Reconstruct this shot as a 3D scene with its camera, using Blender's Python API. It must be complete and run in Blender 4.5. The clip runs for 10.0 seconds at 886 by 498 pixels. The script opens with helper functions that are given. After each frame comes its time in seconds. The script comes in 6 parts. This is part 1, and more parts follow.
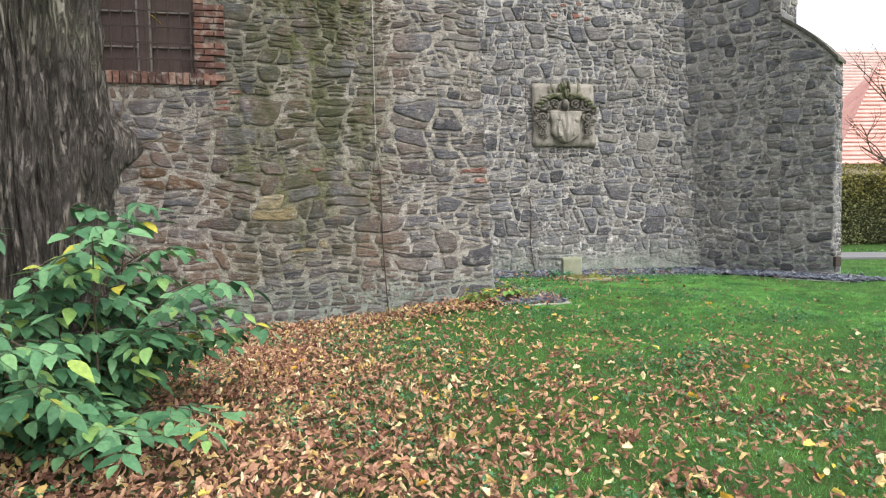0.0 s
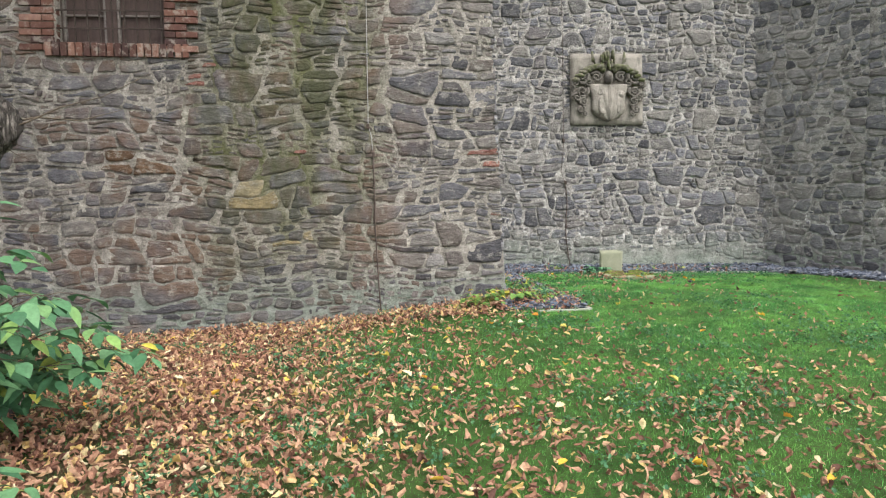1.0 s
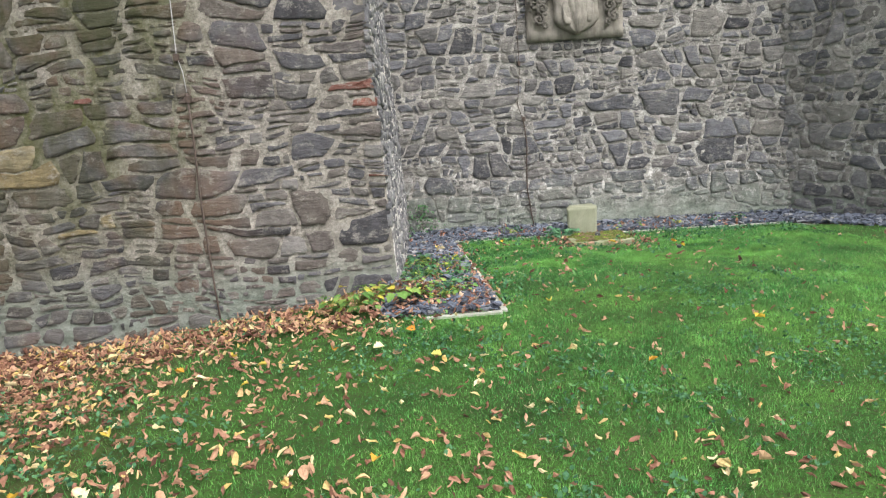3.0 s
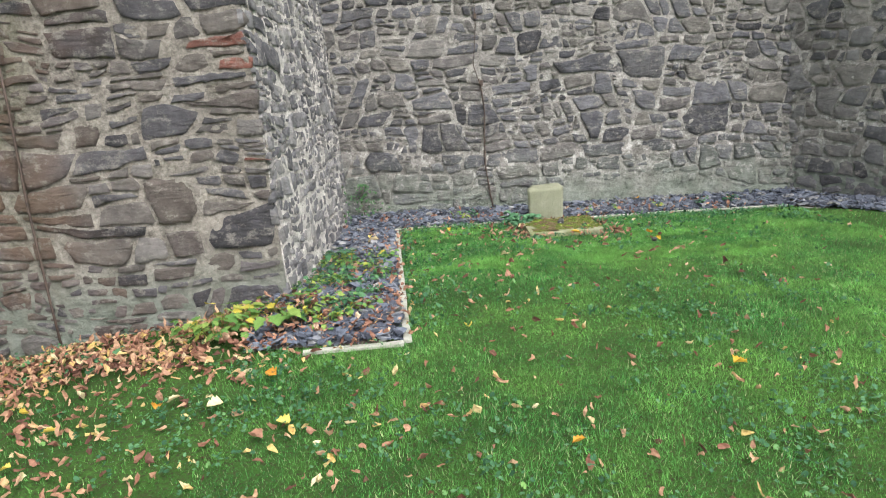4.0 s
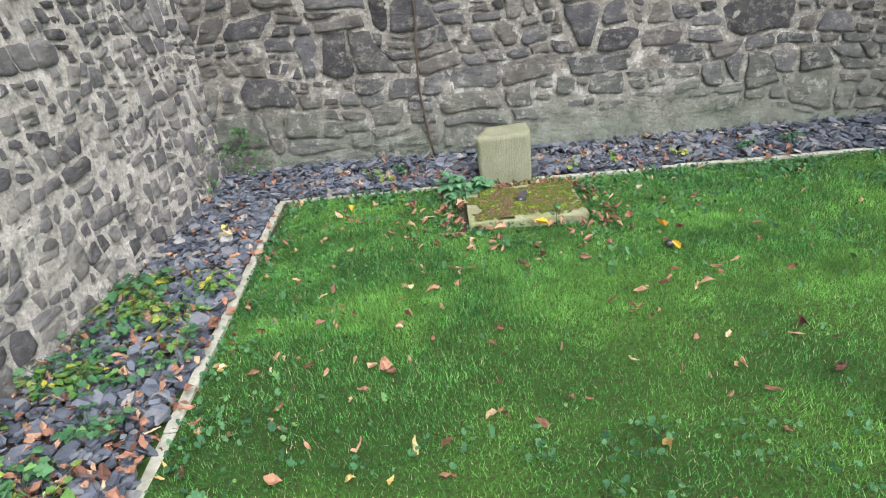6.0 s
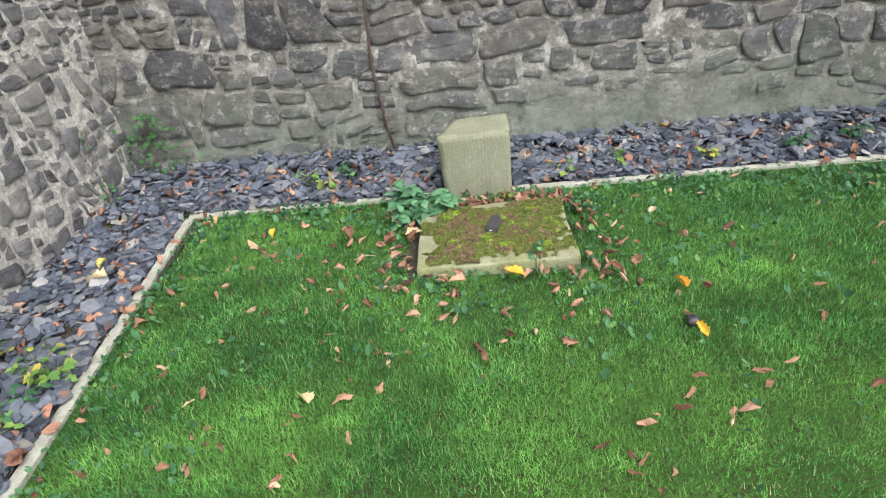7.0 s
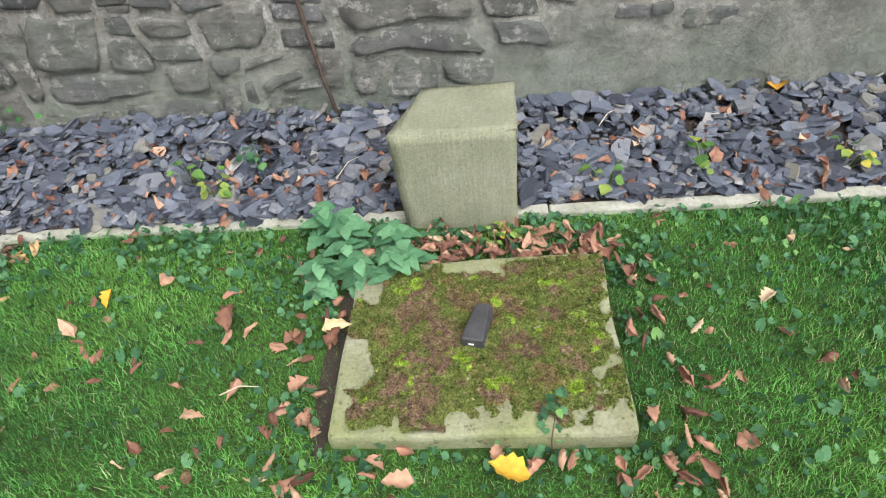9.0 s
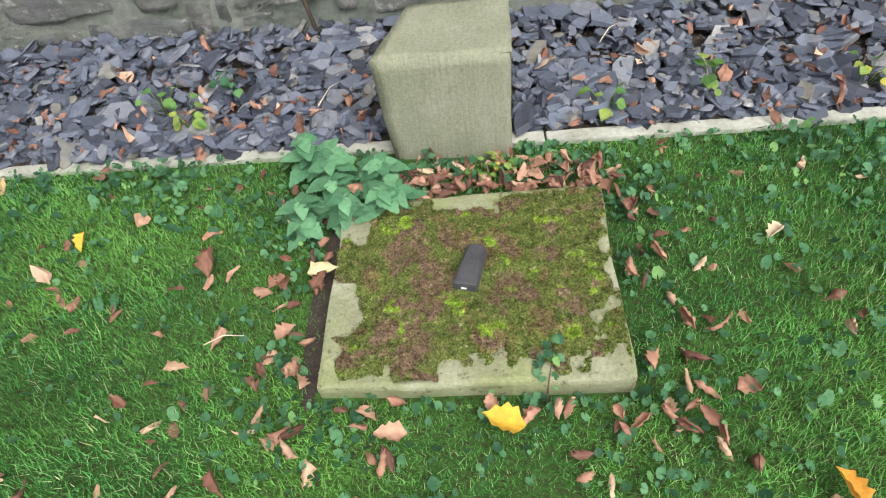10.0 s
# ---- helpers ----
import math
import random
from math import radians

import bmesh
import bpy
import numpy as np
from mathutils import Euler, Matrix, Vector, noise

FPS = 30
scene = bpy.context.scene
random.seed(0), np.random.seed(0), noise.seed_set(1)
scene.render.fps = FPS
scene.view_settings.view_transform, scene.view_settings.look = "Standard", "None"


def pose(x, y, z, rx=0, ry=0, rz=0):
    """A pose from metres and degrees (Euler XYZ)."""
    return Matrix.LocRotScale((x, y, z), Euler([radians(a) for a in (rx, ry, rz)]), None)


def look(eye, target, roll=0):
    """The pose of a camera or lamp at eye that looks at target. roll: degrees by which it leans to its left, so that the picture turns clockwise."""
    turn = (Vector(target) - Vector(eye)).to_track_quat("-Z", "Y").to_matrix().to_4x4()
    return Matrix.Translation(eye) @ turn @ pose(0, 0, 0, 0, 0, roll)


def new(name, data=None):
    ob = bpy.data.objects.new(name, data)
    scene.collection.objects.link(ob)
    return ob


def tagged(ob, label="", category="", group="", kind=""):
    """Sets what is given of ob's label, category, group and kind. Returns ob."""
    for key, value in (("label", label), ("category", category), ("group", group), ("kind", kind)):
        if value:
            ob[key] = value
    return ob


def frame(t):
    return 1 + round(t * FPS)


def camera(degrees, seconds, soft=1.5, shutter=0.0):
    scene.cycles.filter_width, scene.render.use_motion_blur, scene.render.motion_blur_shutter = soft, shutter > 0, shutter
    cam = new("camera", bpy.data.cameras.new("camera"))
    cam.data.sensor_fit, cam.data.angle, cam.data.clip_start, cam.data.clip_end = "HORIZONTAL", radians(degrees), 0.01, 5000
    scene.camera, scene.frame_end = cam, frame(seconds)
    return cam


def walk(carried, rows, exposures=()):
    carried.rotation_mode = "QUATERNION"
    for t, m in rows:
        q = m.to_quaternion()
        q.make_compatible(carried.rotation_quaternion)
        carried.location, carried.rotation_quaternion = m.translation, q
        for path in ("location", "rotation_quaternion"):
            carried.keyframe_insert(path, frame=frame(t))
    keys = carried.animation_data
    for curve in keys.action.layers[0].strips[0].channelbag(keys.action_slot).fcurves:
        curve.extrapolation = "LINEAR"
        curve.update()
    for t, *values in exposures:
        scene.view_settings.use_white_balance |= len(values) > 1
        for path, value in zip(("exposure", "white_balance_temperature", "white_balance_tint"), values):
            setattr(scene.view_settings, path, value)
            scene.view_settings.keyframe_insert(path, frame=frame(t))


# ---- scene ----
cam = camera(69.4, 10.0, soft=1.15)
METRES, EYE, TILT, LEAN, TURN = 11.45, 1.5, 0.0, 0.0, -10.8
ROWS = [
    (0.0, 0.0, 0.0, 0.0, -0.05, -4.29, 0.66),
    (0.5, 0.0334, 0.0494, 0.0042, 3.53, -6.17, 0.81),
    (1.0, 0.0723, 0.1046, 0.0039, 6.27, -5.8, 0.48),
    (1.5, 0.0986, 0.1613, 0.0026, 7.23, -7.82, 0.95),
    (2.0, 0.1293, 0.2189, 0.0028, 7.08, -8.72, 2.44),
    (3.5, 0.2047, 0.3868, 0.0057, 9.67, -12.8, 4.08),
    (4.0, 0.2252, 0.447, 0.0049, 9.41, -14.37, 3.95),
    (4.5, 0.2398, 0.5043, 0.0064, 8.21, -15.7, 4.01),
    (5.0, 0.2537, 0.5662, 0.0095, 9.31, -19.4, 5.5),
    (5.5, 0.255, 0.6217, 0.0097, 9.77, -22.3, 5.72),
    (7.0, 0.2687, 0.7851, 0.0087, 11.37, -30.58, 6.14),
    (7.5, 0.2653, 0.8314, 0.0043, 11.44, -32.75, 5.31),
    (8.0, 0.2608, 0.8721, 0.0015, 12.67, -34.88, 5.09),
    (8.5, 0.2539, 0.9037, -0.0015, 13.22, -37.97, 5.37),
    (9.0, 0.254, 0.9256, -0.0073, 12.84, -42.76, 5.75),
    (9.5, 0.2534, 0.934, -0.0096, 12.67, -48.06, 6.57),
    (10.0, 0.2524, 0.9364, -0.0089, 11.75, -50.95, 6.09),
]
walk(cam, [(t, pose(0, 0, EYE, TILT, LEAN, TURN) @ pose(METRES * x, METRES * y, METRES * z, 90 + pitch, roll, yaw)) for t, x, y, z, yaw, pitch, roll in ROWS], exposures=((0.0, 1.46), (10.0, 1.46)))

# ---- world, sun ----
world = bpy.data.worlds.new("overcast_sky")
scene.world = world
world.use_nodes = True
wn, wl = world.node_tree.nodes, world.node_tree.links
sky = wn.new("ShaderNodeTexSky")
sky.sky_type, sky.sun_disc = "NISHITA", False
sky.sun_elevation, sky.sun_rotation = radians(55), radians(144)
sky.air_density, sky.dust_density = 1.0, 4.0
grey = wn.new("ShaderNodeHueSaturation")
grey.inputs["Saturation"].default_value = 0.3
wl.new(sky.outputs[0], grey.inputs["Color"])
wl.new(grey.outputs[0], wn["Background"].inputs["Color"])
wn["Background"].inputs["Strength"].default_value = 0.15
sun = new("sun", bpy.data.lights.new("sun", "SUN"))
sun.data.energy, sun.data.angle, sun.data.color = 0.55, radians(45), (1.0, 0.98, 0.96)
sun.matrix_world = look((10, -14, 24), (0, 0, 0))


# ---- materials ----
class Mat:
    """A node material under construction."""

    def __init__(self, name, rough=0.9, spec=0.3):
        self.m = bpy.data.materials.new(name)
        self.m.use_nodes = True
        self.n, self.l = self.m.node_tree.nodes, self.m.node_tree.links
        self.b = self.n["Principled BSDF"]
        self.b.inputs["Roughness"].default_value = rough
        self.b.inputs["Specular IOR Level"].default_value = spec
        self.pos = self.n.new("ShaderNodeNewGeometry")

    def put(self, sock, v):
        if isinstance(v, (int, float)):
            sock.default_value = v
        elif isinstance(v, tuple):
            sock.default_value = (*v, 1.0) if len(v) == 3 and sock.type == "RGBA" else v
        else:
            self.l.new(v, sock)

    def noise(self, scale, detail=4.0, rough=0.6, stretch=(1, 1, 1), warp=0.0):
        mp = self.n.new("ShaderNodeMapping")
        mp.inputs["Scale"].default_value = stretch
        self.l.new(self.pos.outputs["Position"], mp.inputs["Vector"])
        t = self.n.new("ShaderNodeTexNoise")
        t.inputs["Scale"].default_value, t.inputs["Detail"].default_value = scale, detail
        t.inputs["Roughness"].default_value, t.inputs["Distortion"].default_value = rough, warp
        self.l.new(mp.outputs[0], t.inputs["Vector"])
        return t.outputs["Fac"]

    def ramp(self, fac, *stops):
        r = self.n.new("ShaderNodeValToRGB")
        e = r.color_ramp.elements
        while len(e) < len(stops):
            e.new(0.5)
        for el, (p, c) in zip(e, stops):
            el.position = p
            el.color = (*c, 1.0) if isinstance(c, tuple) else (c, c, c, 1.0)
        self.put(r.inputs[0], fac)
        return r.outputs[0]

    def mix(self, fac, a, b, mode="MIX"):
        x = self.n.new("ShaderNodeMix")
        x.data_type, x.blend_type = "RGBA", mode
        self.put(x.inputs[0], fac), self.put(x.inputs[6], a), self.put(x.inputs[7], b)
        return x.outputs[2]

    def math(self, op, a, b=0.0):
        x = self.n.new("ShaderNodeMath")
        x.operation = op
        x.use_clamp = op not in ("FRACT", "ADD", "SUBTRACT")
        self.put(x.inputs[0], a), self.put(x.inputs[1], b)
        return x.outputs[0]

    def rnd(self):
        """A number of its own for each piece."""
        oi = self.n.new("ShaderNodeObjectInfo")
        return self.math("FRACT", self.math("ADD", oi.outputs["Random"], self.pos.outputs["Random Per Island"]))

    def axis(self, which):
        s = self.n.new("ShaderNodeSeparateXYZ")
        self.l.new(self.pos.outputs["Position"], s.inputs[0])
        return s.outputs[which]

    def bump(self, height, dist, strength=1.0, on=None):
        b = self.n.new("ShaderNodeBump")
        b.inputs["Distance"].default_value, b.inputs["Strength"].default_value = dist, strength
        self.put(b.inputs["Height"], height)
        if on is not None:
            self.l.new(on, b.inputs["Normal"])
        self.l.new(b.outputs[0], self.b.inputs["Normal"])
        return b.outputs[0]

    def colour(self, c):
        self.put(self.b.inputs["Base Color"], c)
        return self


def band(m, axis, lo, hi, soft):
    """1 between lo and hi along a world axis, fading over soft metres."""
    a = m.axis(axis)
    up = m.math("MULTIPLY", m.math("SUBTRACT", a, lo), 1.0 / soft)
    dn = m.math("MULTIPLY", m.math("SUBTRACT", hi, a), 1.0 / soft)
    return m.math("MULTIPLY", up, dn)


def stone_material(name, stops, moss=0.0, brown=0.0, wash=0.0):
    m = Mat(name, 0.88, 0.25)
    base = m.ramp(m.rnd(), *stops)
    base = m.mix(0.75, base, m.ramp(m.noise(9, 6, 0.65), (0.3, 0.48), (0.5, 0.88), (0.72, 1.4)), "MULTIPLY")
    base = m.mix(m.math("MULTIPLY", m.ramp(m.noise(38, 5, 0.7), (0.56, 0.0), (0.68, 1.0)), 0.35), base, (0.30, 0.28, 0.25))
    base = m.mix(m.math("MULTIPLY", m.ramp(m.noise(4.0, 5, 0.7), (0.52, 0.0), (0.7, 1.0)), 0.4), base, (0.20, 0.195, 0.18))
    if brown:
        base = m.mix(m.math("MULTIPLY", m.math("MULTIPLY", m.ramp(m.noise(1.7, 3), (0.45, 0.0), (0.62, 1.0)), m.math("MINIMUM", band(m, 0, -9.0, 1.7, 1.0), 1.0)), brown), base, (0.17, 0.108, 0.072))
    # mortar smeared over the faces
    smear = m.ramp(m.noise(8, 8, 0.75, (1, 1, 1.5)), (0.53, 0.0), (0.63, 1.0))
    base = m.mix(m.math("MULTIPLY", smear, 0.6), base, m.ramp(m.noise(30, 5), (0.3, (0.25, 0.235, 0.205)), (0.7, (0.48, 0.455, 0.41))))
    if moss:
        run = m.math("MULTIPLY", band(m, 0, -1.4, 1.0, 0.5), m.ramp(m.noise(2.6, 6, 0.7, (1, 1, 0.5)), (0.36, 0.0), (0.6, 1.0)))
        high = m.math("MULTIPLY", m.math("SUBTRACT", m.axis(2), -0.6), 0.42)
        base = m.mix(m.math("MULTIPLY", m.math("MULTIPLY", run, high), moss), base, (0.062, 0.065, 0.03))
    if wash:
        # old lime wash and algae left on the plinth
        low = m.math("MULTIPLY", m.math("SUBTRACT", 0.78, m.axis(2)), 2.2)
        base = m.mix(m.math("MULTIPLY", m.math("MULTIPLY", low, m.ramp(m.noise(3.4, 6, 0.7), (0.36, 0.1), (0.55, 1.0))), wash), base, m.ramp(m.noise(9, 5), (0.35, (0.14, 0.16, 0.132)), (0.65, (0.255, 0.275, 0.245))))
        base = m.mix(m.math("MULTIPLY", m.math("MULTIPLY", m.math("SUBTRACT", 1.3, m.axis(2)), 1.2), m.ramp(m.noise(13, 8, 0.75), (0.55, 0.0), (0.6, 0.65))), base, (0.48, 0.47, 0.44))
    m.colour(base)
    m.bump(m.noise(60, 8, 0.75), 0.010, 1.0, m.bump(m.noise(9, 7, 0.7, (1, 1, 3.5), 0.6), 0.045, 1.0))
    return m.m


def mortar_material(name, c1, c2, moss=0.0, damp=True):
    m = Mat(name, 0.95, 0.15)
    base = m.ramp(m.noise(5.5, 8, 0.75), (0.32, c1), (0.68, c2))
    base = m.mix(0.9, base, m.ramp(m.noise(40, 6, 0.75), (0.32, 0.45), (0.6, 1.2)), "MULTIPLY")
    base = m.mix(m.math("MULTIPLY", m.ramp(m.noise(2.2, 4), (0.56, 0.0), (0.72, 1.0)), 0.55), base, (0.40, 0.37, 0.33))
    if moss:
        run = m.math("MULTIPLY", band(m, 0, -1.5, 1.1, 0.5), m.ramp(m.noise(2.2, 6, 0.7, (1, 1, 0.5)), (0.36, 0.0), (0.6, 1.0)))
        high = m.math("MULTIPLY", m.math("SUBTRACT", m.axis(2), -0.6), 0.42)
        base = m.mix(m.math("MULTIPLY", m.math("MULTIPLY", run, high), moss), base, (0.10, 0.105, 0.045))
    if damp:
        low = m.math("MULTIPLY", m.math("SUBTRACT", 0.62, m.axis(2)), 2.4)
        base = m.mix(m.math("MULTIPLY", low, m.ramp(m.noise(3.0, 5), (0.32, 0.55), (0.52, 1.0))), base, m.ramp(m.noise(7, 6, 0.7), (0.35, (0.165, 0.19, 0.155)), (0.65, (0.30, 0.325, 0.285))))
    if damp and not moss:
        # lime showing where the face has broken away
        base = m.mix(m.math("MULTIPLY", m.ramp(m.noise(11, 8, 0.75), (0.54, 0.0), (0.59, 0.75)), m.math("MULTIPLY", m.math("MINIMUM", m.math("SUBTRACT", 1.9, m.axis(2)), 1.0), m.math("MULTIPLY", m.math("SUBTRACT", m.axis(2), 0.25), 3.0))), base, (0.66, 0.65, 0.63))
    m.colour(base)
    m.bump(m.noise(70, 8, 0.75), 0.012, 1.0, m.bump(m.noise(15, 7, 0.7), 0.06, 1.0))
    return m.m


BASALT = ((0.0, (0.05, 0.05, 0.056)), (0.2, (0.115, 0.116, 0.13)), (0.4, (0.175, 0.175, 0.192)), (0.55, (0.10, 0.098, 0.102)), (0.75, (0.20, 0.188, 0.172)), (0.9, (0.13, 0.12, 0.124)), (1.0, (0.26, 0.25, 0.235)))
FRONT = ((0.0, (0.06, 0.058, 0.064)), (0.2, (0.115, 0.112, 0.122)), (0.4, (0.165, 0.158, 0.168)), (0.55, (0.13, 0.108, 0.095)), (0.75, (0.19, 0.172, 0.158)), (0.9, (0.09, 0.082, 0.084)), (1.0, (0.25, 0.235, 0.225)))
DARK = ((0.0, (0.065, 0.065, 0.07)), (0.25, (0.15, 0.15, 0.162)), (0.5, (0.23, 0.225, 0.225)), (0.7, (0.13, 0.12, 0.115)), (0.85, (0.27, 0.255, 0.235)), (1.0, (0.20, 0.195, 0.205)))
MAT_FRONT = stone_material("basalt_front", FRONT, 0.9, 0.75)
MAT_BACK = stone_material("basalt_back", BASALT, 0.0, 0.0, 0.95)
MAT_DARK = stone_material("basalt_dark", DARK)
MAT_SAND = stone_material("yellow_sandstone", ((0.0, (0.24, 0.19, 0.10)), (1.0, (0.27, 0.23, 0.14))))
MAT_RUST = stone_material("rusty_stone", ((0.0, (0.12, 0.07, 0.04)), (1.0, (0.15, 0.09, 0.05))))
MAT_REDST = stone_material("red_brick_stone", ((0.0, (0.20, 0.085, 0.065)), (1.0, (0.27, 0.12, 0.092))))
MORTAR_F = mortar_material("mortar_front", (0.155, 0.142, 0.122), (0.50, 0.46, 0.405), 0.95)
MORTAR_B = mortar_material("mortar_back", (0.195, 0.183, 0.168), (0.50, 0.48, 0.445))
# Pale side stone and mortar, brightened further in place of light this face lacks.
PALE = ((0.0, (0.12, 0.12, 0.132)), (0.4, (0.20, 0.198, 0.212)), (0.8, (0.29, 0.285, 0.29)), (1.0, (0.37, 0.355, 0.34)))
MAT_SIDE = stone_material("pale_lit_basalt", PALE)
MORTAR_S = mortar_material("mortar_side", (0.48, 0.455, 0.425), (0.84, 0.81, 0.77), 0.0, False)


def plain(name, c1, c2, scale=20, rough=0.8, bump=0.004, spec=0.3, stretch=(1, 1, 1)):
    m = Mat(name, rough, spec)
    base = m.ramp(m.noise(scale, 6, 0.65, stretch), (0.3, c1), (0.7, c2))
    base = m.mix(0.6, base, m.ramp(m.noise(scale * 6, 4), (0.3, 0.7), (0.65, 1.12)), "MULTIPLY")
    m.colour(base)
    m.bump(m.noise(scale * 3, 6, 0.7, stretch), bump)
    return m.m


# ---- building helpers ----
def mesh_of(name, verts, faces, mat, smooth=False):
    me = bpy.data.meshes.new(name)
    me.from_pydata([tuple(v) for v in verts], [], faces)
    me.materials.append(mat)
    if smooth:
        me.polygons.foreach_set("use_smooth", [True] * len(me.polygons))
    me.update()
    return me


def tri_mesh(name, verts, tris, mat, smooth=False):
    """A mesh from arrays of places and of triangles."""
    me = bpy.data.meshes.new(name)
    verts, tris = np.ascontiguousarray(verts, dtype=np.float32), np.ascontiguousarray(tris, dtype=np.int32)
    me.vertices.add(len(verts)), me.loops.add(tris.size), me.polygons.add(len(tris))
    me.vertices.foreach_set("co", verts.ravel())
    me.loops.foreach_set("vertex_index", tris.ravel())
    me.polygons.foreach_set("loop_start", np.arange(0, tris.size, 3, dtype=np.int32))
    me.polygons.foreach_set("use_smooth", np.full(len(tris), smooth))
    me.materials.append(mat)
    me.update(calc_edges=True)
    return me


def part(name, bm, material, parent, label="", smooth=False):
    """Links a bmesh (or a ready mesh) as one mesh object under a thing."""
    if isinstance(bm, bmesh.types.BMesh):
        me = bpy.data.meshes.new(name)
        bmesh.ops.recalc_face_normals(bm, faces=bm.faces)
        bm.to_mesh(me)
        bm.free()
        me.materials.append(material)
    else:
        me = bm
    if smooth:
        me.polygons.foreach_set("use_smooth", [True] * len(me.polygons))
    ob = new(name, me)
    ob.parent = parent
    if label:
        tagged(ob, label)
    return ob


def thing(name, label, category, at=(0, 0, 0), kind="", group="", turn=0):
    """An Empty at a thing's base."""
    ob = new(name)
    ob.matrix_basis = pose(*at, 0, 0, turn)
    ob.empty_display_size = 0.1
    return tagged(ob, label, category, group, kind)


def box_bm(lo, hi, bevel=0.0, cuts=0, rough=0.0, seed=0):
    """A block with worn edges."""
    bm = bmesh.new()
    bmesh.ops.create_cube(bm, size=1)
    for v in bm.verts:
        v.co = Vector([lo[i] + (v.co[i] + 0.5) * (hi[i] - lo[i]) for i in range(3)])
    if bevel:
        bmesh.ops.bevel(bm, geom=bm.edges[:], offset=bevel, segments=2, affect="EDGES", profile=0.6)
    if cuts:
        bmesh.ops.subdivide_edges(bm, edges=[e for e in bm.edges if e.calc_length() > bevel * 3], cuts=cuts, use_grid_fill=True)
    if rough:
        for v in bm.verts:
            v.co += Vector(noise.noise_vector(v.co * 7 + Vector((seed, 0, 0)))) * rough
    return bm


# ---- rubble walls ----
def clip(poly, nx, ny, d):
    """The part of a convex polygon where nx * x + ny * y <= d."""
    out = []
    for i, (x1, y1) in enumerate(poly):
        x0, y0 = poly[i - 1]
        s0, s1 = nx * x0 + ny * y0 - d, nx * x1 + ny * y1 - d
        if (s0 <= 0) != (s1 <= 0):
            f = s0 / (s0 - s1)
            out.append((x0 + f * (x1 - x0), y0 + f * (y1 - y0)))
        if s1 <= 0:
            out.append((x1, y1))
    return out


def rubble(domain, sizes, aspect, rng, fixed=(), slant=0.2):
    """Angular cells that fill a convex domain, cut again and again by slanted lines. sizes: (area, weight). fixed: (u, v, area, material)."""
    areas, weights = [s[0] for s in sizes], [s[1] for s in sizes]
    cells = []
    # broken courses first
    todo, rest, v = [], list(domain), min(p[1] for p in domain)
    while len(rest) >= 3:
        v += rng.uniform(0.2, 0.62)
        tilt = rng.uniform(-0.03, 0.03)
        band_cell = clip(rest, tilt, 1.0, v)
        rest = clip(rest, -tilt, -1.0, -v)
        if len(band_cell) >= 3:
            todo.append((band_cell, 0.0, 0))
    while todo:
        poly, want, depth = todo.pop()
        us, vs = [p[0] for p in poly], [p[1] for p in poly]
        w, h = max(us) - min(us), max(vs) - min(vs)
        size = abs(area_of(poly))
        if depth < 5 or rng.random() < 0.4:
            want = rng.choices(areas, weights)[0] * rng.uniform(0.6, 1.5)
        own = None
        for u, v, a, mat in fixed:
            if min(us) < u < max(us) and min(vs) < v < max(vs):
                own, want = (mat, u, v), a
                break
        if size < want * 1.5 and (w < aspect * 2.4 * h or size < 0.004):
            cells.append((poly, math.sqrt(size) / 2, own[0] if own else None))
            continue
        f = rng.uniform(0.3, 0.7)
        if w > h * aspect * rng.uniform(0.75, 1.3):
            n = (1.0, rng.uniform(-0.5, 0.5))
            c = min(us) + w * f
            c = c if not own or abs(c - own[1]) > 0.1 * w else min(us) + w * (0.25 if own[1] > min(us) + w / 2 else 0.75)
            d = c + n[1] * (min(vs) + h / 2)
        else:
            n = (rng.uniform(-slant, slant), 1.0)
            c = min(vs) + h * f
            c = c if not own or abs(c - own[2]) > 0.1 * h else min(vs) + h * (0.25 if own[2] > min(vs) + h / 2 else 0.75)
            d = c + n[0] * (min(us) + w / 2)
        for sg in (1, -1):
            piece = clip(poly, sg * n[0], sg * n[1], sg * d)
            if len(piece) >= 3 and abs(area_of(piece)) > 1e-4:
                todo.append((piece, want, depth + 1))
    return cells


def area_of(poly):
    return 0.5 * sum(poly[i - 1][0] * poly[i][1] - poly[i][0] * poly[i - 1][1] for i in range(len(poly)))


def inset(poly, joint, rng):
    if area_of(poly) < 0:
        poly = poly[::-1]
    out = poly
    for i in range(len(poly)):
        (x0, y0), (x1, y1) = poly[i - 1], poly[i]
        ln = math.hypot(x1 - x0, y1 - y0)
        if ln < 1e-4:
            continue
        nx, ny = (y1 - y0) / ln, -(x1 - x0) / ln
        out = clip(out, nx, ny, nx * x0 + ny * y0 - joint * (0.25 + 1.5 * rng.random() ** 1.7))
        if len(out) < 3:
            return []
    return out


